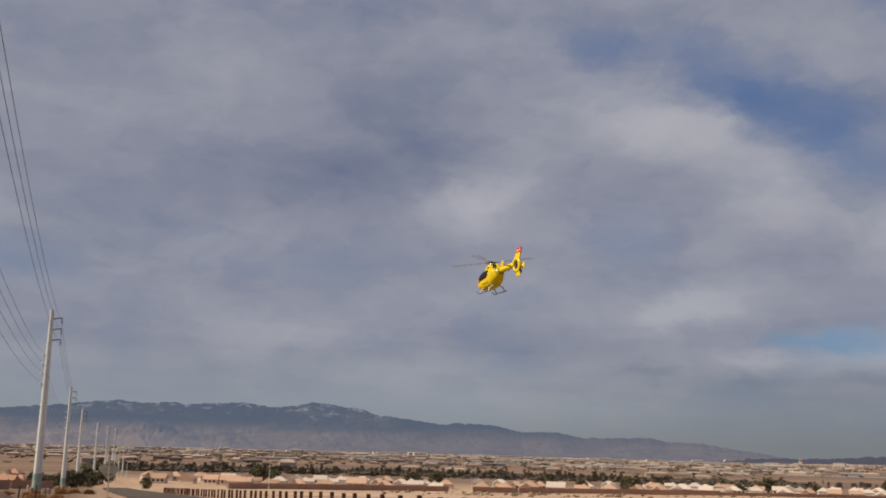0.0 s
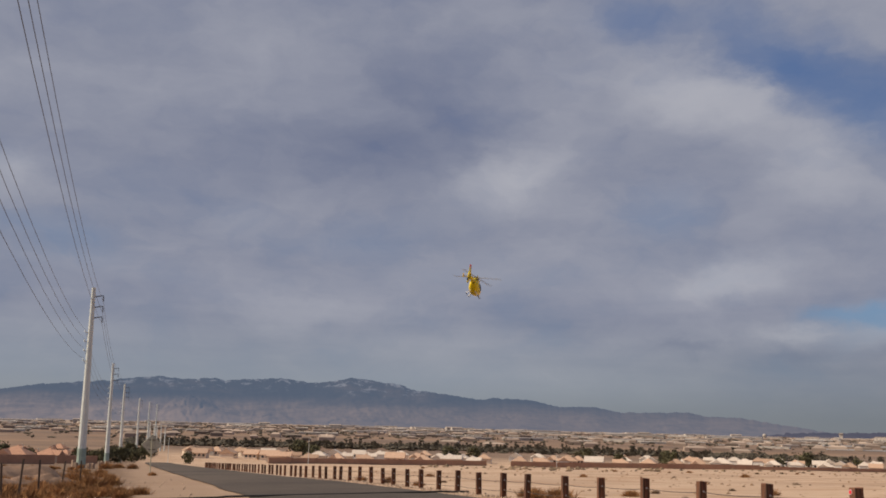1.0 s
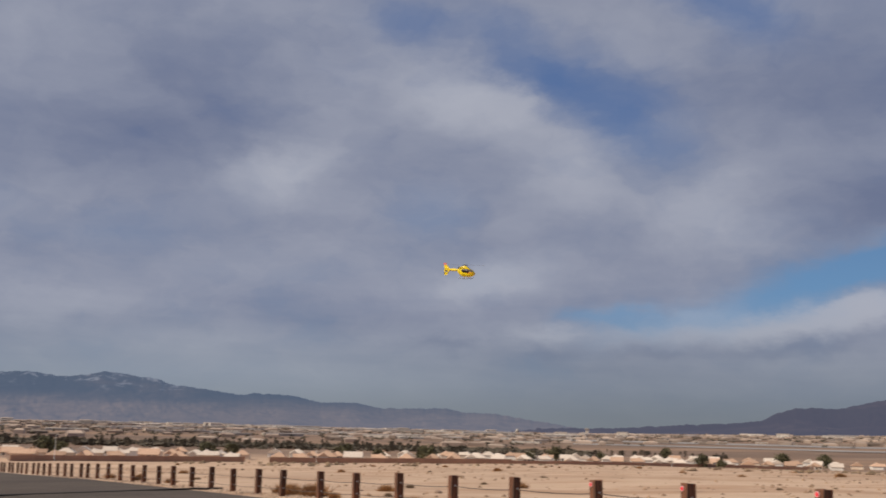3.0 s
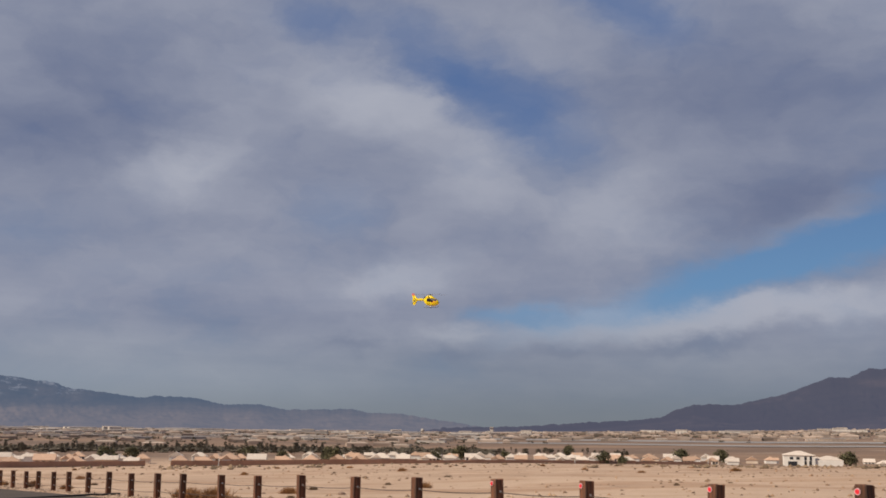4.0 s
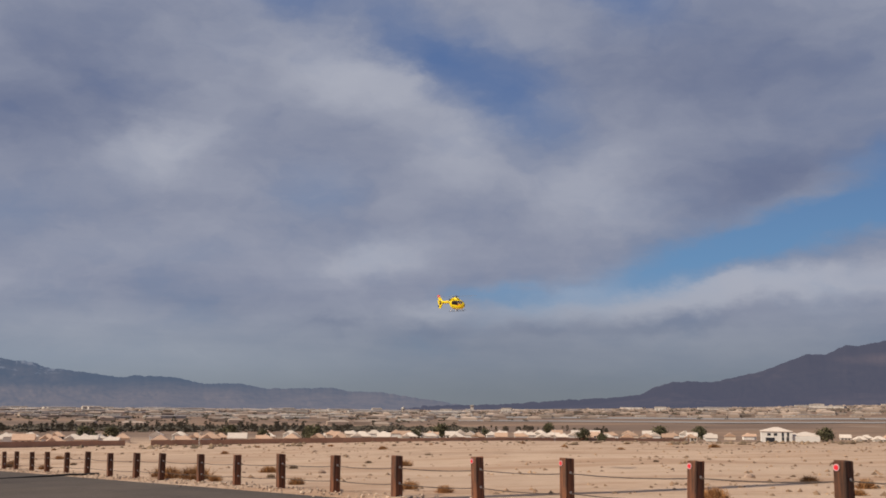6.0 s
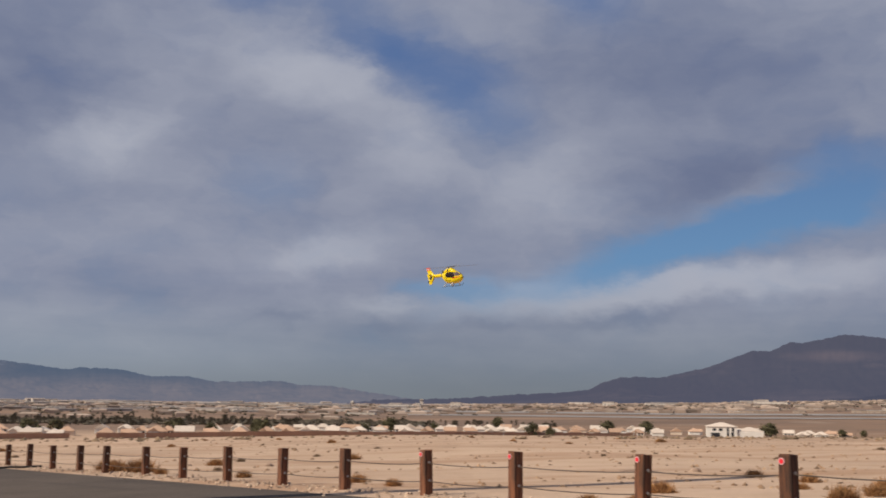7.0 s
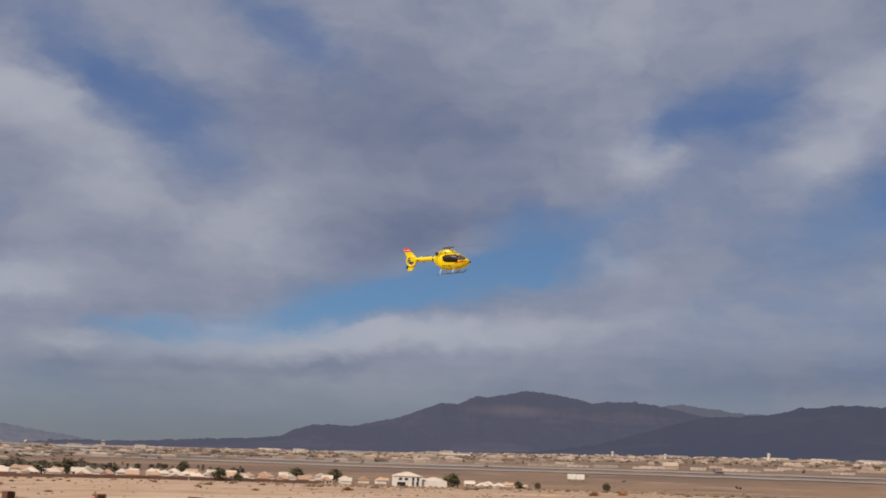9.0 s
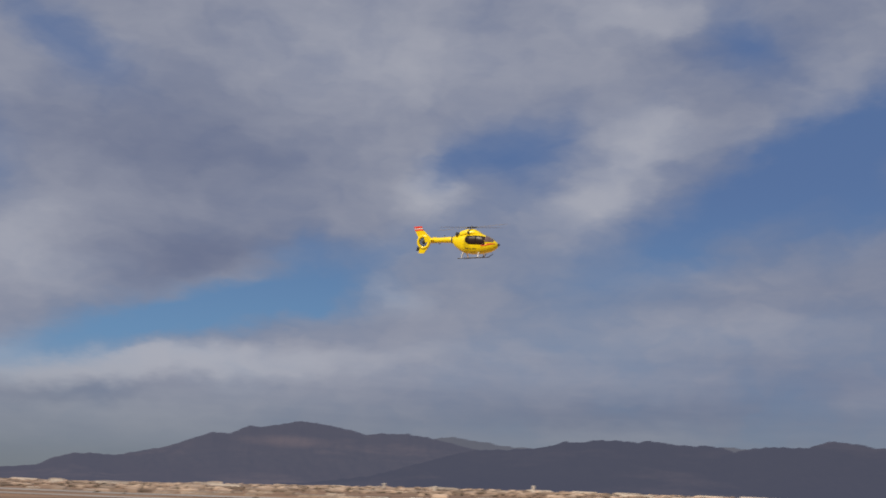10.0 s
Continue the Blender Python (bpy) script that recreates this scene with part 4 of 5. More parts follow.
def build_brush():
    rnd = random.Random(8)
    dry = [shrub_mesh(rnd, 1.3, 0.7, 800, "dry_brush") for _ in range(3)]
    grey = [shrub_mesh(rnd, 0.9, 0.4, 420, "grey_brush") for _ in range(3)]

    def put(me, p, s, label, group):
        ob = tagged(new("shrub", me), label, "shrub", group)
        ob.location, ob.rotation_euler, ob.scale = p, (0, 0, rnd.uniform(0, 6.28)), (s, s, s * rnd.uniform(0.8, 1.1))

    # rusty brush on the rough ground beside the shoulder
    spots = ((-35.3, 91, 0.9), (-34.87, 60, 0.8), (-35.8, 54, 1.0), (-36.6, 66, 1.1), (-37.7, 69, 1.2), (-34.57, 43, 0.7), (-33.5, 45, 0.62), (-34.2, 44, 0.45), (-34.7, 33.3, 0.5), (-34.3, 35, 0.35),
             (-36.8, 51, 0.8), (-38.1, 35, 0.6), (-39.1, 34, 0.65), (-37.5, 44, 0.7), (-37.1, 37.5, 0.55), (-34.4, 163, 1.3), (-35.0, 140, 1.3), (-33.75, 148, 1.1), (-32.8, 92, 0.5), (-36.1, 100, 1.1),
             (-38.7, 49, 0.7), (-39.4, 45, 0.8), (-38.6, 34.5, 0.5), (-35.2, 75, 0.7))
    for az, d, s in spots:
        put(rnd.choice(dry), at(az, d), s, "rust-brown dry desert shrub on rough ground", "dry shrubs by the shoulder")
    for _ in range(175):
        u = 42 * (150 / 42) ** rnd.random()
        v = u * rnd.uniform(-0.125, -0.01)
        if v > -0.03 * u and rnd.random() < 0.7:
            continue
        put(rnd.choice(dry if rnd.random() < 0.7 else grey), on(*along(u, v)), rnd.uniform(0.2, 0.55) * (0.8 + u / 220), "rust-brown dry desert shrub on rough ground", "dry shrubs by the shoulder")
    for _ in range(42):
        put(rnd.choice(dry), at(rnd.uniform(-41, -36.9), rnd.uniform(31, 62)), rnd.uniform(0.4, 0.85), "rust-brown dry desert shrub on rough ground", "dry shrubs by the shoulder")
    for _ in range(26):
        put(rnd.choice(dry), at(-34.0 - 3.0 * rnd.random() ** 0.6, rnd.uniform(38, 85)), rnd.uniform(0.3, 0.6), "rust-brown dry desert shrub on rough ground", "dry shrubs by the shoulder")
    for _ in range(20):
        put(rnd.choice(dry), on(*along(rnd.uniform(-1, 15), rnd.gauss(15.5, 1.6))), rnd.uniform(0.2, 0.42), "low tan dry shrub beside the fence", "shrubs by the fence")
    # low clumps by the fence
    for u, v, s in ((32.5, 13.0, 0.7), (33.8, 12.7, 0.6), (35.5, 13.1, 0.55), (31.5, 12.6, 0.35), (30.2, 12.7, 0.3), (50, 13, 0.4), (56, 13, 0.5), (63, 13, 0.5), (26, 13.2, 0.3), (21.5, 13.8, 0.32), (19.5, 13.4, 0.25),
                    (11.5, 19.0, 0.4), (10.3, 19.6, 0.38), (8.6, 18.4, 0.42), (9.5, 19.4, 0.3), (6.5, 19.8, 0.35), (14.0, 20.2, 0.3), (5.5, 21.5, 0.36), (12.8, 18.2, 0.25), (7.4, 18.9, 0.4), (4.2, 20.2, 0.35), (3.0, 21, 0.4), (1.5, 22, 0.4), (16.0, 21, 0.3), (-1, 23, 0.4), (9.0, 22.5, 0.35)):
        put(rnd.choice(dry), on(*along(u, v)), s, "low tan dry shrub beside the fence", "shrubs by the fence")
    for _ in range(80):
        az, d = rnd.uniform(-20, 42), 26 * (230 / 26) ** (rnd.random() ** 0.6)
        p = at(az, d)
        v = p.x * math.cos(ROAD) - p.y * math.sin(ROAD)
        if v < 14:
            continue
        put(rnd.choice(grey if rnd.random() < 0.7 else dry), p, rnd.uniform(0.25, 0.6) * (0.8 + d / 260), "small grey-brown scrub plant on bare sand", "scrub on the open field")
    # far scrub that nobody could count
    verts, faces = [], []
    for _ in range(1300):
        az, d = rnd.uniform(-20, 50), rnd.uniform(150, 700)
        if az < 12 and rnd.random() < 0.6:
            continue
        c = at(az, d)
        if d < 180 or (d > edge_of_town(az)[0] - 6 and az < 20):
            continue
        r = rnd.uniform(0.3, 0.9)
        k = len(verts)
        for j in range(6):
            a = j * 1.047 + rnd.uniform(-0.3, 0.3)
            verts.append(c + Vector((math.cos(a) * r, math.sin(a) * r, rnd.uniform(0.0, 0.35) * r)))
        verts.append(c + Vector((0, 0, r * rnd.uniform(0.6, 1.0))))
        verts.append(c + Vector((0, 0, -0.2)))
        faces += [(k + j, k + (j + 1) % 6, k + 6) for j in range(6)] + [(k + (j + 1) % 6, k + j, k + 7) for j in range(6)]
    tagged(raw("scrub", verts, faces, "grey_brush"), "scattered brown desert scrub below the open field", "scrub", kind="stuff")
    verts, faces = [], []
    for _ in range(4600):
        az, d = rnd.uniform(-22, 46), 22 * (260 / 22) ** rnd.random()
        if az < 10 and rnd.random() < 0.5:
            continue
        c = at(az, d)
        if c.x * math.cos(ROAD) - c.y * math.sin(ROAD) < 12.8:
            continue
        if noise.noise(Vector((c.x * 0.07, c.y * 0.16, 5))) < rnd.uniform(-0.3, 0.35):
            continue
        r = rnd.uniform(0.02, 0.07) * (0.8 + d / 70)
        k = len(verts)
        for j in range(5):
            a = j * 1.257 + rnd.uniform(-0.4, 0.4)
            q = r * rnd.uniform(0.6, 1.3)
            verts.append(c + Vector((math.cos(a) * q, math.sin(a) * q, rnd.uniform(0.0, 0.25) * r)))
        verts += [c + Vector((rnd.uniform(-0.4, 0.4) * r, rnd.uniform(-0.4, 0.4) * r, r * rnd.uniform(0.5, 1.1))), c + Vector((0, 0, -0.1))]
        faces += [(k + j, k + (j + 1) % 5, k + 5) for j in range(5)] + [(k + (j + 1) % 5, k + j, k + 6) for j in range(5)]
    tagged(raw("tufts", verts, faces, "tuft"), "tiny dry tufts and stones strewn over the sand", "tufts", kind="stuff")
    # gravel windrow at the edge of the road and on the shoulder
    verts, faces = [], []
    for _ in range(1700):
        u = rnd.uniform(2, 75)
        v = rnd.gauss(11.8, 0.4) if rnd.random() < 0.9 else rnd.uniform(-5, 3.0)
        c = on(*along(u, v + bend(u)), False)
        r = rnd.uniform(0.015, 0.06)
        q = Euler((rnd.uniform(0, 6), rnd.uniform(0, 6), rnd.uniform(0, 6))).to_matrix()
        k = len(verts)
        verts += [c + Vector((0, 0, r * 0.3)) + q @ Vector(p) * r for p in ((1, 0, 0), (-1, 0.2, 0), (0, 1, 0), (0.1, -1, 0), (0, 0, 0.7), (0, 0.1, -0.7))]
        faces += [(k, k + 2, k + 4), (k + 2, k + 1, k + 4), (k + 1, k + 3, k + 4), (k + 3, k, k + 4), (k + 2, k, k + 5), (k + 1, k + 2, k + 5), (k + 3, k + 1, k + 5), (k, k + 3, k + 5)]
    tagged(raw("gravel", verts, faces, "gravel"), "loose pale gravel along the edge of the road", "gravel", kind="stuff")
    # boulders
    for _ in range(26):
        u, v = rnd.uniform(30, 90), rnd.uniform(-14, -2.5)
        if rnd.random() < 0.35:
            u, v = rnd.uniform(4, 40), rnd.uniform(13, 30)
        bm = bmesh.new()
        bmesh.ops.create_icosphere(bm, subdivisions=2, radius=rnd.uniform(0.15, 0.36) * (0.5 if v > 0 else 1.0))
        for vert in bm.verts:
            vert.co *= 1 + 0.35 * noise.noise(vert.co * 4 + Vector((u, v, 0)))
            vert.co.z *= 0.7
        ob = part("boulder", bm, "rock")
        ob.location = on(*along(u, v))
        tagged(ob, "rough tan boulder half sunk in sand", "rock", "boulders beside the road")


build_brush()


def build_spoil():
    """Dark heaps of spoil on the rough ground beside the shoulder, with stakes."""
    rnd = random.Random(21)
    for az, d, w, h in ((-40.8, 64, 11, 1.3), (-39.0, 80, 9, 0.8), (-41.8, 52, 8, 0.9), (-38.1, 58, 4.5, 0.9), (-39.4, 46, 4.0, 0.55), (-37.3, 47, 3.2, 0.35), (-36.2, 70, 5, 0.5)):
        c = at(az, d, False)
        bm = bmesh.new()
        bmesh.ops.create_grid(bm, x_segments=36, y_segments=36, size=w / 2)
        for vert in bm.verts:
            r = vert.co.length / (w / 2)
            hump = max(0.0, 1 - r * r) ** 0.8
            p = c + vert.co
            vert.co.z = land(p.x, p.y) - c.z - 0.12 + h * hump * (0.75 + 0.5 * noise.fractal(Vector((p.x * 0.5, p.y * 0.5, 2)), 0.9, 2, 4))
        ob = part("spoil_mound", bm, "soil", smooth=True)
        ob.location = c
        tagged(ob, "low dark heap of spoil overgrown with dry brush", "soil heap", "spoil heaps")
    for az, d in ((-39.2, 41), (-38.3, 43), (-37.2, 52), (-36.3, 60), (-40.0, 38)):
        bm = box(bmesh.new(), -0.03, 0.03, -0.03, 0.03, -0.2, 1.3, 0.005)
        ob = part("stake", bm, "bark")
        ob.matrix_world = Matrix.Translation(at(az, d)) @ pose(0, 0, 0, rnd.uniform(-6, 6), rnd.uniform(-6, 6), 20)
        tagged(ob, "thin weathered wooden stake on rough ground", "stake", "stakes")
    # concrete pieces at the foot of the first pole
    for k in range(9):
        bm = box(bmesh.new(), -0.22, 0.22, -0.2, 0.2, -0.2, rnd.uniform(0.5, 1.0), 0.04)
        ob = part("concrete_block", bm, "rock")
        x, y = along(rnd.uniform(140, 165), rnd.uniform(-7.5, -2.0))
        ob.matrix_world = Matrix.Translation(on(x, y)) @ pose(0, 0, 0, 0, 0, rnd.uniform(0, 90))
        tagged(ob, "pale broken concrete block at the roadside", "concrete block", "concrete blocks")


build_spoil()


def build_street_things():
    sign = empty("road_sign", Matrix.Translation(on(*along(96, 1.8), False)) @ pose(0, 0, 0, 0, 0, 22))
    part("post", tube(bmesh.new(), (0, 0, -0.3), (0, 0, 3.0), 0.045, sides=8), "sign_metal", sign)
    bm = box(bmesh.new(), -0.62, 0.62, -0.01, 0.01, -0.62, 0.62, 0.008)
    bmesh.ops.rotate(bm, verts=bm.verts, matrix=Euler((0, radians(45), 0)).to_matrix())
    bmesh.ops.translate(bm, verts=bm.verts, vec=(0, 0.06, 2.5))
    part("panel", bm, "sign_metal", sign)
    bm = bmesh.new()
    for z in (2.1, 2.9):
        box(bm, -0.3, 0.3, 0.03, 0.052, z - 0.03, z + 0.03)
    part("bracket", bm, "dark_metal", sign)
    tagged(sign, "diamond road sign on a post seen from its grey back", "road sign")
    for i, (az, d, h) in enumerate(((-24.95, 395, 9.0), (-32.0, 360, 8.0), (-12.1, 430, 4.5), (6.2, 500, 5), (12.9, 545, 5))):
        lamp = empty("street_lamp", Matrix.Translation(at(az, d)) @ pose(0, 0, 0, 0, 0, 30 * i))
        part("pole", tube(bmesh.new(), (0, 0, -0.4), (0, 0, h), 0.10, 0.06, 8), "steel_pole", lamp)
        part("arm", tube(bmesh.new(), (0, 0, h - 0.1), (1.3, 0, h + 0.25), 0.045, 0.04, 6), "steel_pole", lamp)
        part("lamp_head", box(bmesh.new(), 1.2, 1.85, -0.14, 0.14, h + 0.17, h + 0.33, 0.04), "dark_metal", lamp)
        tagged(lamp, "slim grey street lamp among the houses", "street lamp", "street lamps")
    # slim poles where the road drops towards the town
    for az, d, h in ((-32.95, 500, 13.5), (-32.75, 515, 12.5), (-32.6, 530, 12), (-32.4, 545, 12), (-32.2, 560, 11.5)):
        pole = empty("utility_pole", Matrix.Translation(at(az, d)) @ pose(0, 0, 0, 0, 0, 34))
        part("shaft", tube(bmesh.new(), (0, 0, -0.4), (0, 0, h), 0.34, 0.22, 10), "steel_pole", pole)
        part("crossarm", box(bmesh.new(), -0.9, 0.9, -0.08, 0.08, h - 1.0, h - 0.82, 0.02), "dark_metal", pole)
        tagged(pole, "slim pale utility pole where the road drops away", "utility pole", "utility poles down the road")
    # a parked car in the gap of the wall
    car = empty("car", Matrix.Translation(at(-14.2, 440)) @ pose(0, 0, 0, 0, 0, 60))
    bm = box(bmesh.new(), -0.85, 0.85, -2.1, 2.1, 0.32, 0.85, 0.12)
    part("body", bm, "car_green", car)
    bm = box(bmesh.new(), -0.72, 0.72, -1.1, 1.2, 0.86, 1.42, 0.2)
    part("cabin", bm, "window", car)
    for x in (-0.8, 0.8):
        for y in (-1.3, 1.3):
            part("wheel", tube(bmesh.new(), (x - 0.1, y, 0.32), (x + 0.1, y, 0.32), 0.32, sides=14), "rubber", car)
    tagged(car, "small green car parked by the houses", "car")


build_street_things()


# ---------------------------------------------------------------- the valley
def make_shed(w, d, h, wall, roof, label):
    ob = empty("warehouse")
    part("wall", box(bmesh.new(), -w / 2, w / 2, -d / 2, d / 2, -1.5, h), wall, ob)
    part("roof", hip_roof(w, d, h + 0.19, h * 0.16, 0.3, True), roof, ob)
    for k in range(3):
        x = (k - 1) * w * 0.28
        part("door", box(bmesh.new(), x - w * 0.045, x + w * 0.045, -d / 2 - 0.12, -d / 2 - 0.02, 0, h * 0.45), "grey_shed", ob)
    return tagged(ob, label, "warehouse", "warehouses in the valley")


def build_airfield():
    """Two concrete strips across the valley floor, and an aeroplane that stands on one."""
    for near, far in ((-1.12, -1.05), (-0.94, -0.86)):
        verts, faces = [], []
        for k in range(56):
            az = 1.0 + k * 0.9
            lift = lerp([1, 15, 30, 50], [0, 0.03, 0.24, 0.50], az)
            for e in (near, far):
                p = reach(az, e + lift)
                verts.append((p.x, p.y, p.z + 0.35))
            if k:
                faces.append((2 * k - 2, 2 * k, 2 * k + 1, 2 * k - 1))
        tagged(raw("runway", verts, faces, "concrete", smooth=True), "pale concrete runway across the valley floor", "runway", kind="structure")
    plane = empty("aeroplane", Matrix.Translation(reach(33.1, -0.64)) @ pose(0, 0, 0, 0, 0, -75) @ Matrix.Scale(0.42, 4))
    bm = bmesh.new()
    for y0, y1, r0, r1 in ((-15, -6, 0.5, 1.7), (-6, 9, 1.7, 1.7), (9, 14, 1.7, 0.4)):
        tube(bm, (0, y0, 3.0 if y0 > -15 else 3.6), (0, y1, 3.0), r0, r1, 12)
    part("fuselage", bm, "grey_aircraft", plane)
    for side in (1, -1):
        bm = box(bmesh.new(), 1.2, 15, -2.2, 1.6, 3.6, 4.0, 0.1)
        for v in bm.verts:
            v.co.y -= 0.25 * (v.co.x - 1.2)
            v.co.x *= side
        bmesh.ops.recalc_face_normals(bm, faces=bm.faces)
        part("wing", bm, "grey_aircraft", plane)
        part("engine", tube(bmesh.new(), (side * 5.5, -3, 2.6), (side * 5.5, 1, 2.6), 0.8, 0.9, 10), "dark_metal", plane)
        part("tailplane", box(bmesh.new(), side * 0.3, side * 5, -15, -12.6, 4.0, 4.25, 0.05), "grey_aircraft", plane)
    bm = box(bmesh.new(), -0.2, 0.2, -15.5, -11.5, 3.6, 9.5, 0.05)
    for v in bm.verts:
        if v.co.z > 6:
            v.co.y = -16.2 + (v.co.y + 15.5) * 0.5
    part("fin", bm, "grey_aircraft", plane)
    for x, y in ((0, 9.5), (2.2, -1), (-2.2, -1)):
        part("wheel", tube(bmesh.new(), (x, y, -0.1), (x, y, 2.2), 0.35, 0.2, 8), "rubber", plane)
    tagged(plane, "grey aeroplane with a tall fin standing on the airfield", "aeroplane")


def build_valley():
    rnd = random.Random(17)
    used = set()
    sheds = [make_shed(44, 20, 5, "tan_shed", "white_metal", "long low tan warehouse with a white roof"),
             make_shed(30, 16, 5.5, "tan_shed", "white_metal", "tan warehouse with a white roof on the valley floor"),
             make_shed(70, 24, 5, "white_metal", "grey_shed", "very long white warehouse with a grey roof"),
             make_shed(24, 14, 4.5, "tan_shed", "grey_shed", "small tan shed with a grey roof on the valley floor"),
             make_shed(26, 18, 8, "white_metal", "tan_shed", "tall pale industrial hall on the valley floor"),
             make_shed(58, 20, 3.6, "white_metal", "white_metal", "long low white shed on the valley floor")]
    spots = []
    for _ in range(70):
        spots.append((rnd.uniform(-30, 4), rnd.uniform(1250, 2500), rnd.choice((0, 1, 2, 3, 3))))
    for _ in range(60):
        spots.append((rnd.uniform(2, 54), rnd.uniform(1700, 2300), rnd.choice((0, 1, 3, 3, 3))))
    for _ in range(110):
        spots.append((rnd.uniform(-40, 2), rnd.uniform(1150, 2900), rnd.choice((0, 0, 2, 5, 5))))
    for _ in range(60):
        spots.append((rnd.uniform(-40, 54), rnd.uniform(2300, 3500), rnd.choice((0, 2, 2, 4))))
    for az, d, k in spots:
        proto = sheds[k]
        m = Matrix.Translation(at(az, d)) @ pose(0, 0, 0, 0, 0, -az + rnd.uniform(-14, 14))
        if d < 2200:
            size = rnd.uniform(0.4, 0.8)
            m = m @ Matrix.Diagonal((size, size, size * 0.9, 1))
        if proto.name not in used:
            used.add(proto.name)
            proto.matrix_world = m
        else:
            copy_thing(proto, m)
    # hangars in rows along the airfield
    az = 3.0
    while az < 50:
        p = reach(az, lerp([3, 15, 30, 50], [-0.86, -0.80, -0.52, -0.20], az) + rnd.choice((0.0, 0.0, 0.07, 0.13)))
        proto = sheds[rnd.choice((0, 1, 1, 3))]
        k = rnd.uniform(0.45, 0.7)
        copy_thing(proto, Matrix.Translation(p) @ pose(0, 0, 0, 0, 0, -az + rnd.uniform(-8, 8)) @ Matrix.Diagonal((k, k, k * 0.85, 1)))
        az += rnd.choice((0.4, 0.55, 0.7, 0.9, 1.4))
    # the closely built town beyond, too many to count
    verts, faces = [], []
    for _ in range(1700):
        az = rnd.uniform(-44, 56)
        d = math.sqrt(rnd.uniform(850 ** 2, 3500 ** 2))
        if az > 3 and 700 < d < 1250:
            continue
        c = at(az, d)
        w, dd, h = rnd.uniform(7, 20), rnd.uniform(7, 12), rnd.uniform(2.5, 4.8)
        t = radians(-az) + rnd.choice((0, 0.1, -0.15, 1.57))
        ca, sa = math.cos(t), math.sin(t)
        k = len(verts)
        for z, s in ((-1.0, 1.0), (h * 0.7, 1.0), (h, 0.25)):
            for x, y in ((-1, -1), (1, -1), (1, 1), (-1, 1)):
                px, py = x * w / 2 * (1 if s == 1 else 0.6), y * dd / 2 * s
                verts.append((c.x + px * ca - py * sa, c.y + px * sa + py * ca, c.z + z))
        for r in (0, 4):
            faces += [(k + r + i, k + r + (i + 1) % 4, k + r + 4 + (i + 1) % 4, k + r + 4 + i) for i in range(4)]
        faces.append((k + 8, k + 9, k + 10, k + 11))
    tagged(raw("town", verts, faces, "city"), "low sunlit houses spread over the valley floor", "town", kind="stuff")
    # dark scrub trees all over the valley
    verts, faces = [], []
    for k in range(7400):
        az = rnd.uniform(-44, 56)
        d = math.sqrt(rnd.uniform(620 ** 2, 3300 ** 2))
        if (az > 1 and 560 < d < 1500 and rnd.random() < 0.95) or (az < 1 and d < 1000 and rnd.random() < 0.7):
            continue
        c = at(az, d)
        if k > 6200:  # undergrowth of the tree belt
            az = -34 + 36 * rnd.random() ** 1.3
            c = reach(az, rnd.uniform(-1.76, -1.5))
        h, r = rnd.uniform(1.2, 3.2), rnd.uniform(1.2, 3.2)
        for _ in range(4):
            o = Vector((rnd.uniform(-r, r), rnd.uniform(-r, r), rnd.uniform(0.1, 0.6) * h))
            k = len(verts)
            for j in range(5):
                a = j * 1.257 + rnd.uniform(-0.4, 0.4)
                verts.append(c + o + Vector((math.cos(a) * r * 0.6, math.sin(a) * r * 0.6, rnd.uniform(-0.1, 0.2) * h)))
            verts += [c + o + Vector((0, 0, h * 0.42)), c + o + Vector((0, 0, -h * 0.3))]
            faces += [(k + j, k + (j + 1) % 5, k + 5) for j in range(5)] + [(k + (j + 1) % 5, k + j, k + 6) for j in range(5)]
    tagged(raw("scrub_trees", verts, faces, "leaf_dark"), "dark scrub and street trees scattered over the valley", "trees", kind="stuff")
    build_airfield()
    # landmarks
    dome = empty("water_tank", Matrix.Translation(at(-1.7, 2600)))
    bm = bmesh.new()
    bmesh.ops.create_uvsphere(bm, u_segments=20, v_segments=12, radius=4.5)
    bmesh.ops.translate(bm, verts=bm.verts, vec=(0, 0, 9))
    part("tank", bm, "white_metal", dome, smooth=True)
    part("stem", tube(bmesh.new(), (0, 0, -2), (0, 0, 6.5), 3, 2.4, 12), "white_metal", dome)
    tagged(dome, "round white water tank above the valley roofs", "water tank")
    tower = empty("control_tower", Matrix.Translation(at(1.9, 2600)))
    part("shaft", box(bmesh.new(), -3.6, 3.6, -3.6, 3.6, -2, 14), "white_metal", tower)
    part("cabin", box(bmesh.new(), -5, 5, -5, 5, 14, 16.5, 0.8), "grey_shed", tower)
    part("roof", box(bmesh.new(), -4, 4, -4, 4, 16.5, 18), "white_metal", tower)
    part("annex", box(bmesh.new(), -14, -3.8, -5, 5, -2, 8), "white_metal", tower)
    tagged(tower, "pale square control tower on the valley floor", "tower")
    for az, d, h in ((27.8, 2300, 12), (30.45, 2300, 8), (35.5, 2300, 15)):
        t = empty("silo", Matrix.Translation(at(az, d)))
        part("shaft", tube(bmesh.new(), (0, 0, -2), (0, 0, h), 3.2, 3.0, 14), "white_metal", t)
        part("cap", tube(bmesh.new(), (0, 0, h), (0, 0, h + 2.5), 3.8, 2, 14), "white_metal", t)
        tagged(t, "pale tower standing above the valley sheds", "tower", "valley towers")


build_valley()


# ---------------------------------------------------------------- the model helicopter
S = 0.137  # model scale of the helicopter


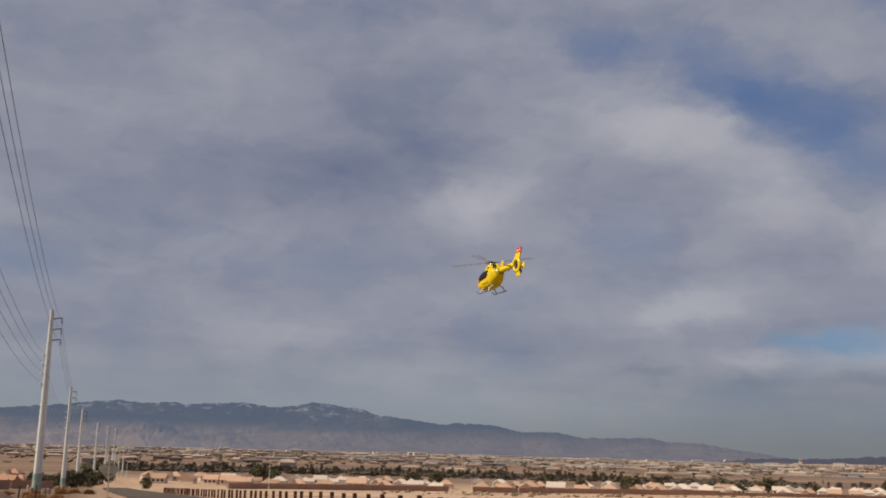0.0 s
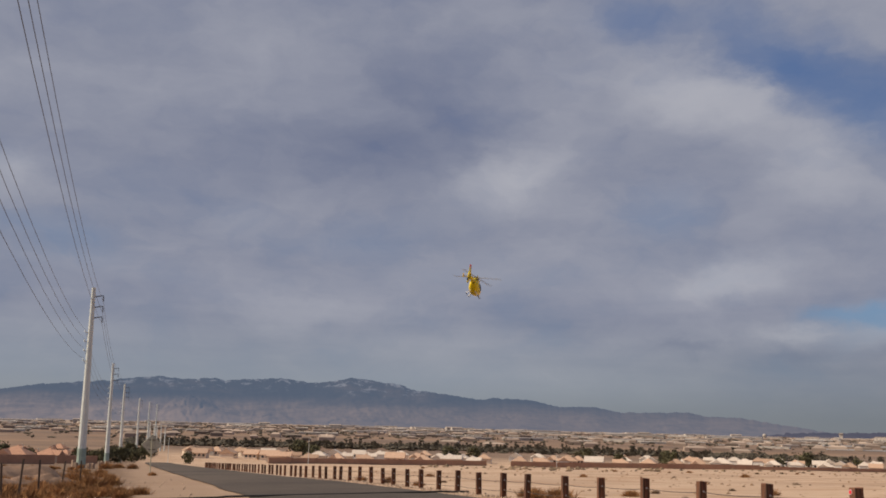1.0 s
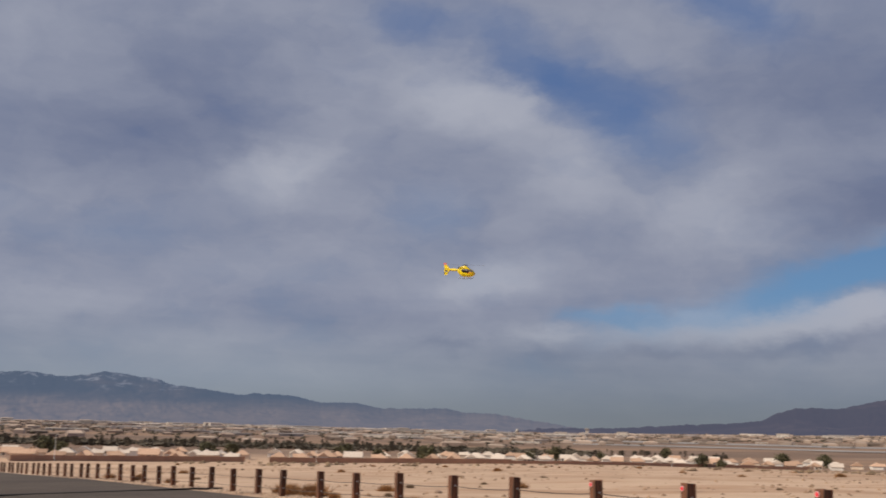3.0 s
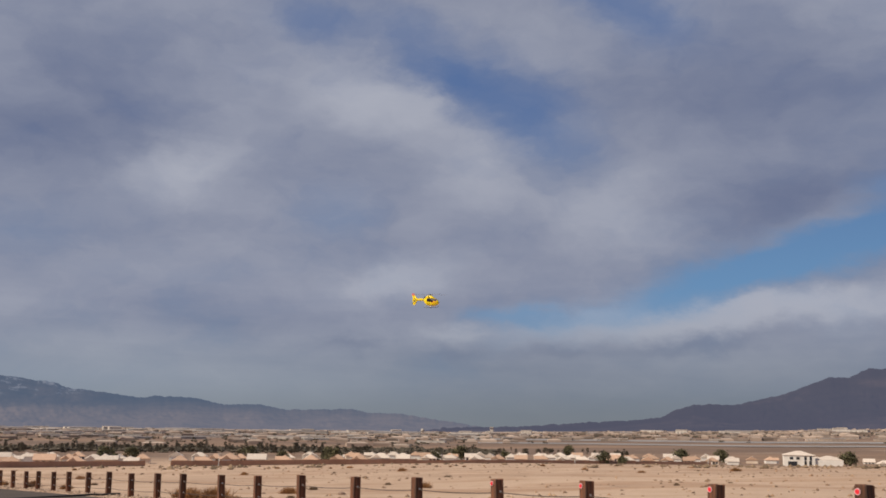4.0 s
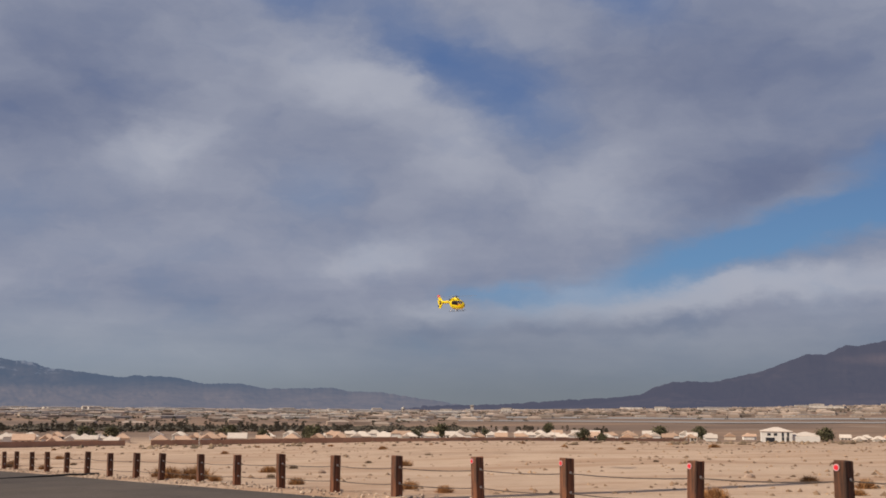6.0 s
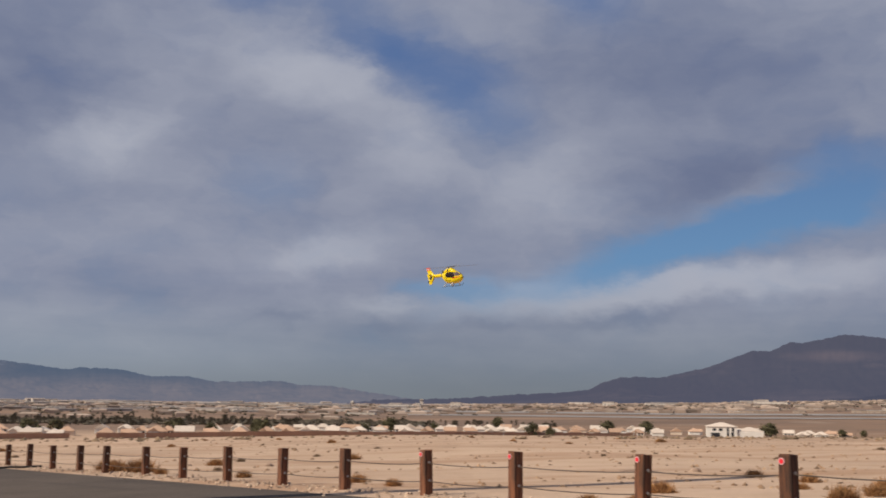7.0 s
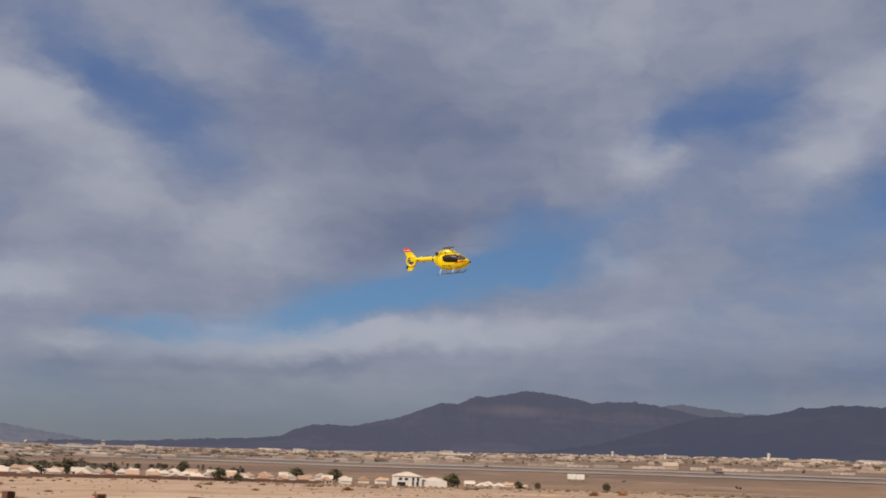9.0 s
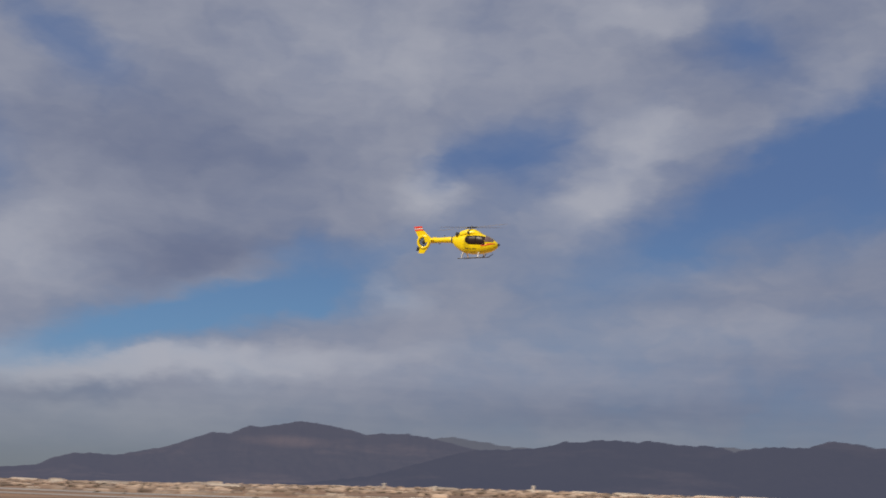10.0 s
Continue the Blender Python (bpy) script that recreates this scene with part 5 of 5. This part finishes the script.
def shape(y):
    """Centre height, half width, upper and lower half heights of the body at y."""
    ys = [-2.05, -1.7, -1.2, -0.6, 0.2, 1.0, 1.7, 2.3, 2.8, 3.15, 3.32]
    zc = lerp(ys, [2.02, 1.92, 1.78, 1.62, 1.52, 1.49, 1.45, 1.40, 1.34, 1.29, 1.27], y)
    hw = lerp(ys, [0.34, 0.56, 0.76, 0.90, 0.95, 0.95, 0.90, 0.78, 0.58, 0.34, 0.06], y)
    up = lerp(ys, [0.30, 0.52, 0.80, 1.02, 1.14, 1.14, 1.02, 0.80, 0.52, 0.26, 0.05], y)
    dn = lerp(ys, [0.32, 0.60, 0.86, 1.02, 1.08, 1.08, 1.00, 0.86, 0.62, 0.34, 0.06], y)
    return zc, hw, up * 1.05, dn * 1.05


def skin(y, a, out=0.0):
    zc, hw, up, dn = shape(y)
    c, s = math.cos(a), math.sin(a)
    e = 0.78
    x = math.copysign(abs(c) ** e, c) * (hw + out)
    z = math.copysign(abs(s) ** e, s) * ((up if s > 0 else dn) + out)
    return Vector((x, y, zc + z)) * S


def patch(y0, y1, a0, a1, out, ny=14, na=10, clip=None):
    """A shell piece that follows the body."""
    verts, faces = [], []
    for layer in (out, out - 0.03):
        for i in range(ny + 1):
            t = i / ny
            y = y0 + (y1 - y0) * t
            lo, hi = (a0(t), a1(t)) if callable(a0) else (a0, a1)
            for j in range(na + 1):
                verts.append(skin(y, radians(lo + (hi - lo) * j / na), layer))
    k, n = na + 1, (ny + 1) * (na + 1)
    for i in range(ny):
        for j in range(na):
            q = (i * k + j, i * k + j + 1, (i + 1) * k + j + 1, (i + 1) * k + j)
            faces += [q, tuple(n + c for c in q[::-1])]
    rim = [i * k for i in range(ny + 1)] + [ny * k + j for j in range(1, k)] + [i * k + na for i in range(ny - 1, -1, -1)] + [j for j in range(na - 1, 0, -1)]
    faces += [(rim[i], rim[(i + 1) % len(rim)], n + rim[(i + 1) % len(rim)], n + rim[i]) for i in range(len(rim))]
    return verts, faces


def loft(rings):
    verts, faces = [], []
    k = len(rings[0])
    for r in rings:
        verts += r
    for i in range(len(rings) - 1):
        faces += [(i * k + j, i * k + (j + 1) % k, (i + 1) * k + (j + 1) % k, (i + 1) * k + j) for j in range(k)]
    faces += [tuple(range(k))[::-1], tuple((len(rings) - 1) * k + j for j in range(k))]
    return verts, faces


def ring(y, zc, rx, rz, sides=16):
    return [Vector((rx * math.cos(2 * math.pi * j / sides), y, zc + rz * math.sin(2 * math.pi * j / sides))) * S for j in range(sides)]


def slab(outline, x0, x1, bevel=0.0):
    """A plate in the y-z plane, from x0 to x1."""
    bm = bmesh.new()
    f = bm.faces.new([bm.verts.new(Vector((x0, y, z)) * S) for y, z in outline])
    made = bmesh.ops.extrude_face_region(bm, geom=[f])
    bmesh.ops.translate(bm, verts=[v for v in made["geom"] if isinstance(v, bmesh.types.BMVert)], vec=(S * (x1 - x0), 0, 0))
    bmesh.ops.recalc_face_normals(bm, faces=bm.faces)
    if bevel:
        bmesh.ops.bevel(bm, geom=list(bm.edges), offset=bevel * S, segments=1, affect="EDGES")
    return bm


def stube(bm, a, b, r0, r1=None, sides=8):
    return tube(bm, Vector(a) * S, Vector(b) * S, r0 * S, (r0 if r1 is None else r1) * S, sides)


def build_helicopter():
    heli = empty("model_helicopter")
    ys = [-2.05, -1.9, -1.7, -1.45, -1.2, -0.9, -0.6, -0.2, 0.2, 0.6, 1.0, 1.4, 1.7, 2.0, 2.3, 2.55, 2.8, 3.0, 3.15, 3.26, 3.32]
    raw("fuselage", *loft([[skin(y, 2 * math.pi * j / 32) for j in range(32)] for y in ys]), "yellow", heli, True)
    # engine cowling and mast fairing on the roof
    raw("engine_cowling", *loft([ring(-1.98, 2.28, 0.20, 0.18), ring(-1.5, 2.46, 0.48, 0.36), ring(-0.9, 2.68, 0.62, 0.44), ring(-0.3, 2.82, 0.62, 0.44), ring(0.6, 2.80, 0.58, 0.40), ring(1.1, 2.66, 0.46, 0.28), ring(1.6, 2.44, 0.24, 0.12)]), "yellow", heli, True)
    for x in (-0.40, 0.40):
        bm = stube(bmesh.new(), (x * 0.8, -1.0, 2.72), (x * 1.5, -1.5, 2.80), 0.18, 0.21, 12)
        part("exhaust", bm, "dark_metal", heli)
        bm = stube(bmesh.new(), (x * 1.40, 0.05, 2.82), (x * 1.56, 0.05, 2.84), 0.13, 0.12, 12)
        part("air_intake", bm, "black_plastic", heli)
    # glazing
    for s in (1, -1):
        flip = (lambda a: a) if s == 1 else (lambda a: 180 - a)
        raw("cabin_window", *patch(-0.30, 0.985, lambda t: flip(8 - 7 * min(1, 4 * t) - 2 * t), lambda t: flip(38 + 10 * min(1, 4 * t) + 4 * t), 0.012), "dark_glass", heli, True)
        raw("door_window", *patch(0.995, 2.0, lambda t: flip(-1 - t), lambda t: flip(52 + 3 * t), 0.012), "dark_glass", heli, True)
        raw("windscreen", *patch(2.02, 2.90, lambda t: flip(8 + 16 * t), lambda t: flip(84), 0.012), "pale_glass", heli, True)
        raw("nose_panel", *patch(1.55, 3.08, lambda t: flip(-9 + 12 * t), lambda t: flip(-3 + 20 * t * t), 0.013), "red_paint", heli, True)
        for y0, y1 in ((-0.35, 0.1), (0.2, 0.42), (0.5, 1.0)):
            raw("lettering_bar", *patch(y0, y1, lambda t: flip(-23.5), lambda t: flip(-18.5), 0.010, 4, 2), "black_plastic", heli)
    bm = bmesh.new()
    bmesh.ops.create_uvsphere(bm, u_segments=14, v_segments=10, radius=0.15 * S, matrix=Matrix.Translation(Vector((0, 3.36, 1.27)) * S))
    part("nose_camera", bm, "black_plastic", heli, smooth=True)
    # tail boom, ducted fan, fins
    raw("tail_boom", *loft([ring(-1.75, 2.10, 0.42, 0.40), ring(-2.4, 2.17, 0.36, 0.35), ring(-3.6, 2.21, 0.29, 0.30), ring(-4.8, 2.22, 0.25, 0.31), ring(-5.1, 2.21, 0.18, 0.27)]), "yellow", heli, True)
    bm = stube(bmesh.new(), (0, -2.05, 2.14), (0, -2.2, 2.14), 0.41, 0.395, 16)
    part("boom_band", bm, "dark_metal", heli)
    seg, duct_v, duct_f = 28, [], []
    for j in range(seg):
        a = 2 * math.pi * j / seg
        for r, x in ((0.54, -0.18), (0.54, 0.18), (0.80, 0.13), (0.86, 0.0), (0.80, -0.13)):
            duct_v.append(Vector((x, -5.75 + r * math.cos(a), 2.12 + r * math.sin(a))) * S)
    for j in range(seg):
        for q in range(5):
            a, b = j * 5 + q, j * 5 + (q + 1) % 5
            c, d = ((j + 1) % seg) * 5 + (q + 1) % 5, ((j + 1) % seg) * 5 + q
            duct_f.append((a, b, c, d))
    raw("fan_duct", duct_v, duct_f, "yellow", heli, True)
    part("fan_hub", stube(bmesh.new(), (-0.12, -5.75, 2.12), (0.12, -5.75, 2.12), 0.15, 0.13, 12), "dark_metal", heli)
    for k in range(10):
        a = k * math.pi / 5 + 0.2
        c, s = math.cos(a), math.sin(a)
        bm = bmesh.new()
        m = Matrix.Translation(Vector((0, -5.75 + 0.32 * c, 2.12 + 0.32 * s)) * S) @ Euler((a, 0, 0)).to_matrix().to_4x4() @ Euler((0, 0, 0)).to_matrix().to_4x4()
        bmesh.ops.create_cube(bm, size=1, matrix=m @ Matrix.Diagonal((0.05 * S, 0.40 * S, 0.11 * S, 1)))
        part("fan_blade", bm, "dark_metal", heli)
    for k in range(3):
        a = k * 2.1 + 0.5
        part("fan_strut", stube(bmesh.new(), (0.1, -5.75, 2.12), (0.1, -5.75 + 0.53 * math.cos(a), 2.12 + 0.53 * math.sin(a)), 0.045), "black_plastic", heli)
    part("lower_fin", slab([(-5.1, 1.58), (-6.2, 1.60), (-6.5, 0.86), (-5.8, 0.80)], -0.07, 0.07, 0.02), "yellow", heli)
    part("upper_fin", slab([(-4.7, 2.42), (-6.35, 2.62), (-6.72, 3.42), (-5.66, 3.42)], -0.07, 0.07, 0.02), "yellow", heli)
    for z0, z1, mat, name in ((3.43, 3.60, "red_paint", "fin_band"), (3.605, 3.72, "white_paint", "fin_stripe"), (3.725, 3.95, "red_paint", "fin_band")):
        o0, o1 = (z0 - 3.42) * 0.36, (z1 - 3.42) * 0.36
        part(name, slab([(-5.70 - o0, z0), (-6.74 - o0 * 0.6, z0), (-6.74 - o1 * 0.6, z1), (-5.70 - o1, z1)], -0.078, 0.078, 0.01), mat, heli)
    for s in (1, -1):
        bm = bmesh.new()
        bmesh.ops.create_cube(bm, size=1, matrix=Matrix.Diagonal((1.15 * S, 0.42 * S, 0.06 * S, 1)))
        bmesh.ops.translate(bm, verts=bm.verts, vec=Vector((s * 0.73, -4.55, 2.25)) * S)
        part("stabiliser", bm, "yellow", heli)
        part("end_plate", slab([(-4.25, 2.05), (-5.0, 2.0), (-5.15, 2.66), (-4.72, 2.66)], s * 1.31 - 0.03, s * 1.31 + 0.03, 0.01), "yellow", heli)
    part("fin_tip", slab([(-6.26, 1.60), (-6.56, 1.62), (-6.72, 1.18), (-6.42, 1.12)], -0.075, 0.075, 0.01), "black_plastic", heli, "black tip of the lower fin")
    part("boom_antenna", stube(bmesh.new(), (0, -3.0, 2.45), (0, -3.15, 2.75), 0.04, 0.02), "black_plastic", heli)
    part("tail_skid", stube(bmesh.new(), (0, -3.6, 1.98), (0, -3.85, 1.78), 0.05), "dark_metal", heli)
    # skids
    for s in (1, -1):
        bm = bmesh.new()
        stube(bm, (s * 1.0, -1.25, 0.0), (s * 1.0, 1.75, 0.0), 0.048)
        stube(bm, (s * 1.0, 1.75, 0.0), (s * 1.0, 2.28, 0.34), 0.048, 0.04)
        part("skid", bm, "dark_metal", heli)
        for y in (-0.75, 1.2):
            bm = bmesh.new()
            stube(bm, (s * 1.0, y, 0.02), (s * 0.86, y, 0.38), 0.075, 0.085)
            stube(bm, (s * 0.86, y, 0.38), (s * 0.35, y, 0.68), 0.085, 0.09)
            part("skid_leg", bm, "white_paint", heli)
    # rotor, which turns on the mast
    part("mast", stube(bmesh.new(), (0, 0.25, 3.10), (0, 0.25, 3.36), 0.10, 0.08, 10), "dark_metal", heli)
    part("swash_plate", stube(bmesh.new(), (0, 0.25, 3.26), (0, 0.25, 3.33), 0.24, 0.22, 14), "galvanised", heli)
    bm = bmesh.new()
    stube(bm, (0, 0, -0.06), (0, 0, 0.10), 0.20, 0.17, 14)
    stube(bm, (0, 0, 0.10), (0, 0, 0.20), 0.12, 0.06, 14)
    rotor = part("rotor_head", bm, "dark_metal", heli)
    rotor.location = Vector((0, 0.25, 3.42)) * S
    for k in range(4):
        bm = bmesh.new()
        a = k * math.pi / 2
        verts = [Vector(p) * S for p in ((0.6, -0.10, -0.012), (5.0, -0.12, -0.012), (5.1, 0.02, -0.012), (5.0, 0.15, -0.012), (0.9, 0.16, -0.012), (0.6, 0.08, -0.012))]
        f = bm.faces.new([bm.verts.new(v) for v in verts])
        made = bmesh.ops.extrude_face_region(bm, geom=[f])
        bmesh.ops.translate(bm, verts=[v for v in made["geom"] if isinstance(v, bmesh.types.BMVert)], vec=(0, 0, 0.028 * S))
        bmesh.ops.recalc_face_normals(bm, faces=bm.faces)
        for v in bm.verts:
            v.co.z += 0.006 * (v.co.x / S) ** 2 * 0.12 * S
        bmesh.ops.rotate(bm, verts=bm.verts, matrix=Euler((0, 0, a)).to_matrix())
        part("rotor_blade", bm, "blade", rotor)
        bm = bmesh.new()
        box(bm, 0.15 * S, 0.75 * S, -0.09 * S, 0.09 * S, -0.06 * S, 0.06 * S)
        bmesh.ops.rotate(bm, verts=bm.verts, matrix=Euler((0, 0, a)).to_matrix())
        part("blade_grip", bm, "dark_metal", rotor)
    tagged(heli, "yellow model helicopter with a red-banded fin, flying", "helicopter")
    return heli, rotor


helicopter, rotor = build_helicopter()


# seconds, heading and height of its place from the eye, distance, nose heading, pitch, bank
FLIGHT = [
    (0.00, -14.20, 8.59, 16.81, -40.6, -2.0, -2.0),
    (0.20, -15.17, 8.60, 18.53, -36.6, -3.0, 2.0),
    (0.50, -16.46, 7.90, 21.56, -30.0, -6.0, 6.0),
    (0.75, -16.76, 7.50, 24.08, -19.3, -8.0, 8.0),
    (1.00, -16.89, 6.84, 26.60, -4.5, -8.0, 10.0),
    (1.20, -16.29, 6.52, 28.61, 10.1, -6.0, 11.0),
    (1.50, -15.05, 6.39, 31.13, 29.3, -3.0, 9.0),
    (1.80, -13.20, 6.87, 33.15, 57.9, -5.0, 8.0),
    (2.00, -11.77, 6.92, 34.67, 72.6, -2.0, 5.0),
    (2.50, -8.10, 7.45, 36.31, 93.1, -4.0, 5.0),
    (3.00, -4.70, 7.69, 37.83, 123.4, -4.0, 5.0),
    (3.20, -3.63, 7.70, 38.33, 126.5, -3.0, 4.0),
    (4.30, -0.44, 5.86, 39.85, 136.6, -2.0, 4.0),
    (4.50, 0.27, 5.82, 39.85, 138.3, -2.0, 4.0),
    (5.00, 0.59, 5.30, 38.87, 141.6, -2.0, 4.0),
    (5.50, 0.72, 4.90, 37.40, 142.7, -2.0, 5.0),
    (5.70, 0.87, 4.88, 36.81, 142.9, -2.0, 5.0),
    (6.80, 2.47, 5.69, 27.41, 145.5, 1.0, 6.0),
    (7.00, 3.40, 6.04, 26.63, 145.4, 1.5, 7.0),
    (7.50, 5.92, 6.77, 25.09, 144.1, 2.0, 8.0),
    (8.00, 9.69, 7.68, 23.83, 140.7, 3.0, 9.0),
    (8.50, 14.28, 8.56, 22.15, 138.3, 3.5, 10.0),
    (9.00, 18.97, 9.59, 20.18, 140.0, 2.0, 11.0),
    (9.50, 24.46, 11.03, 19.45, 140.5, -0.3, 11.0),
    (10.00, 31.68, 12.73, 17.00, 143.7, 0.7, 12.0),
]


def motions():
    rows = []
    middle = Vector((0, 0.3, 1.5)) * S
    for t, az, el, d, nose, pitch, bank in FLIGHT:
        a, e = radians(az), radians(el)
        p = Vector(EYE) + d * Vector((math.sin(a) * math.cos(e), math.cos(a) * math.cos(e), math.sin(e)))
        turn = pose(0, 0, 0, pitch, bank, -nose)
        rows.append((t, Matrix.Translation(p) @ turn @ Matrix.Translation(-middle)))
    walk(helicopter, rows)
    hub = Vector((0, 0.25, 3.42)) * S
    spin = [(k / 30, Matrix.Translation(hub) @ pose(0, 0, 0, 0, 0, ROTOR_START + 52 * k)) for k in range(301)]
    walk(rotor, spin)


ROTOR_START = 40.0
motions()
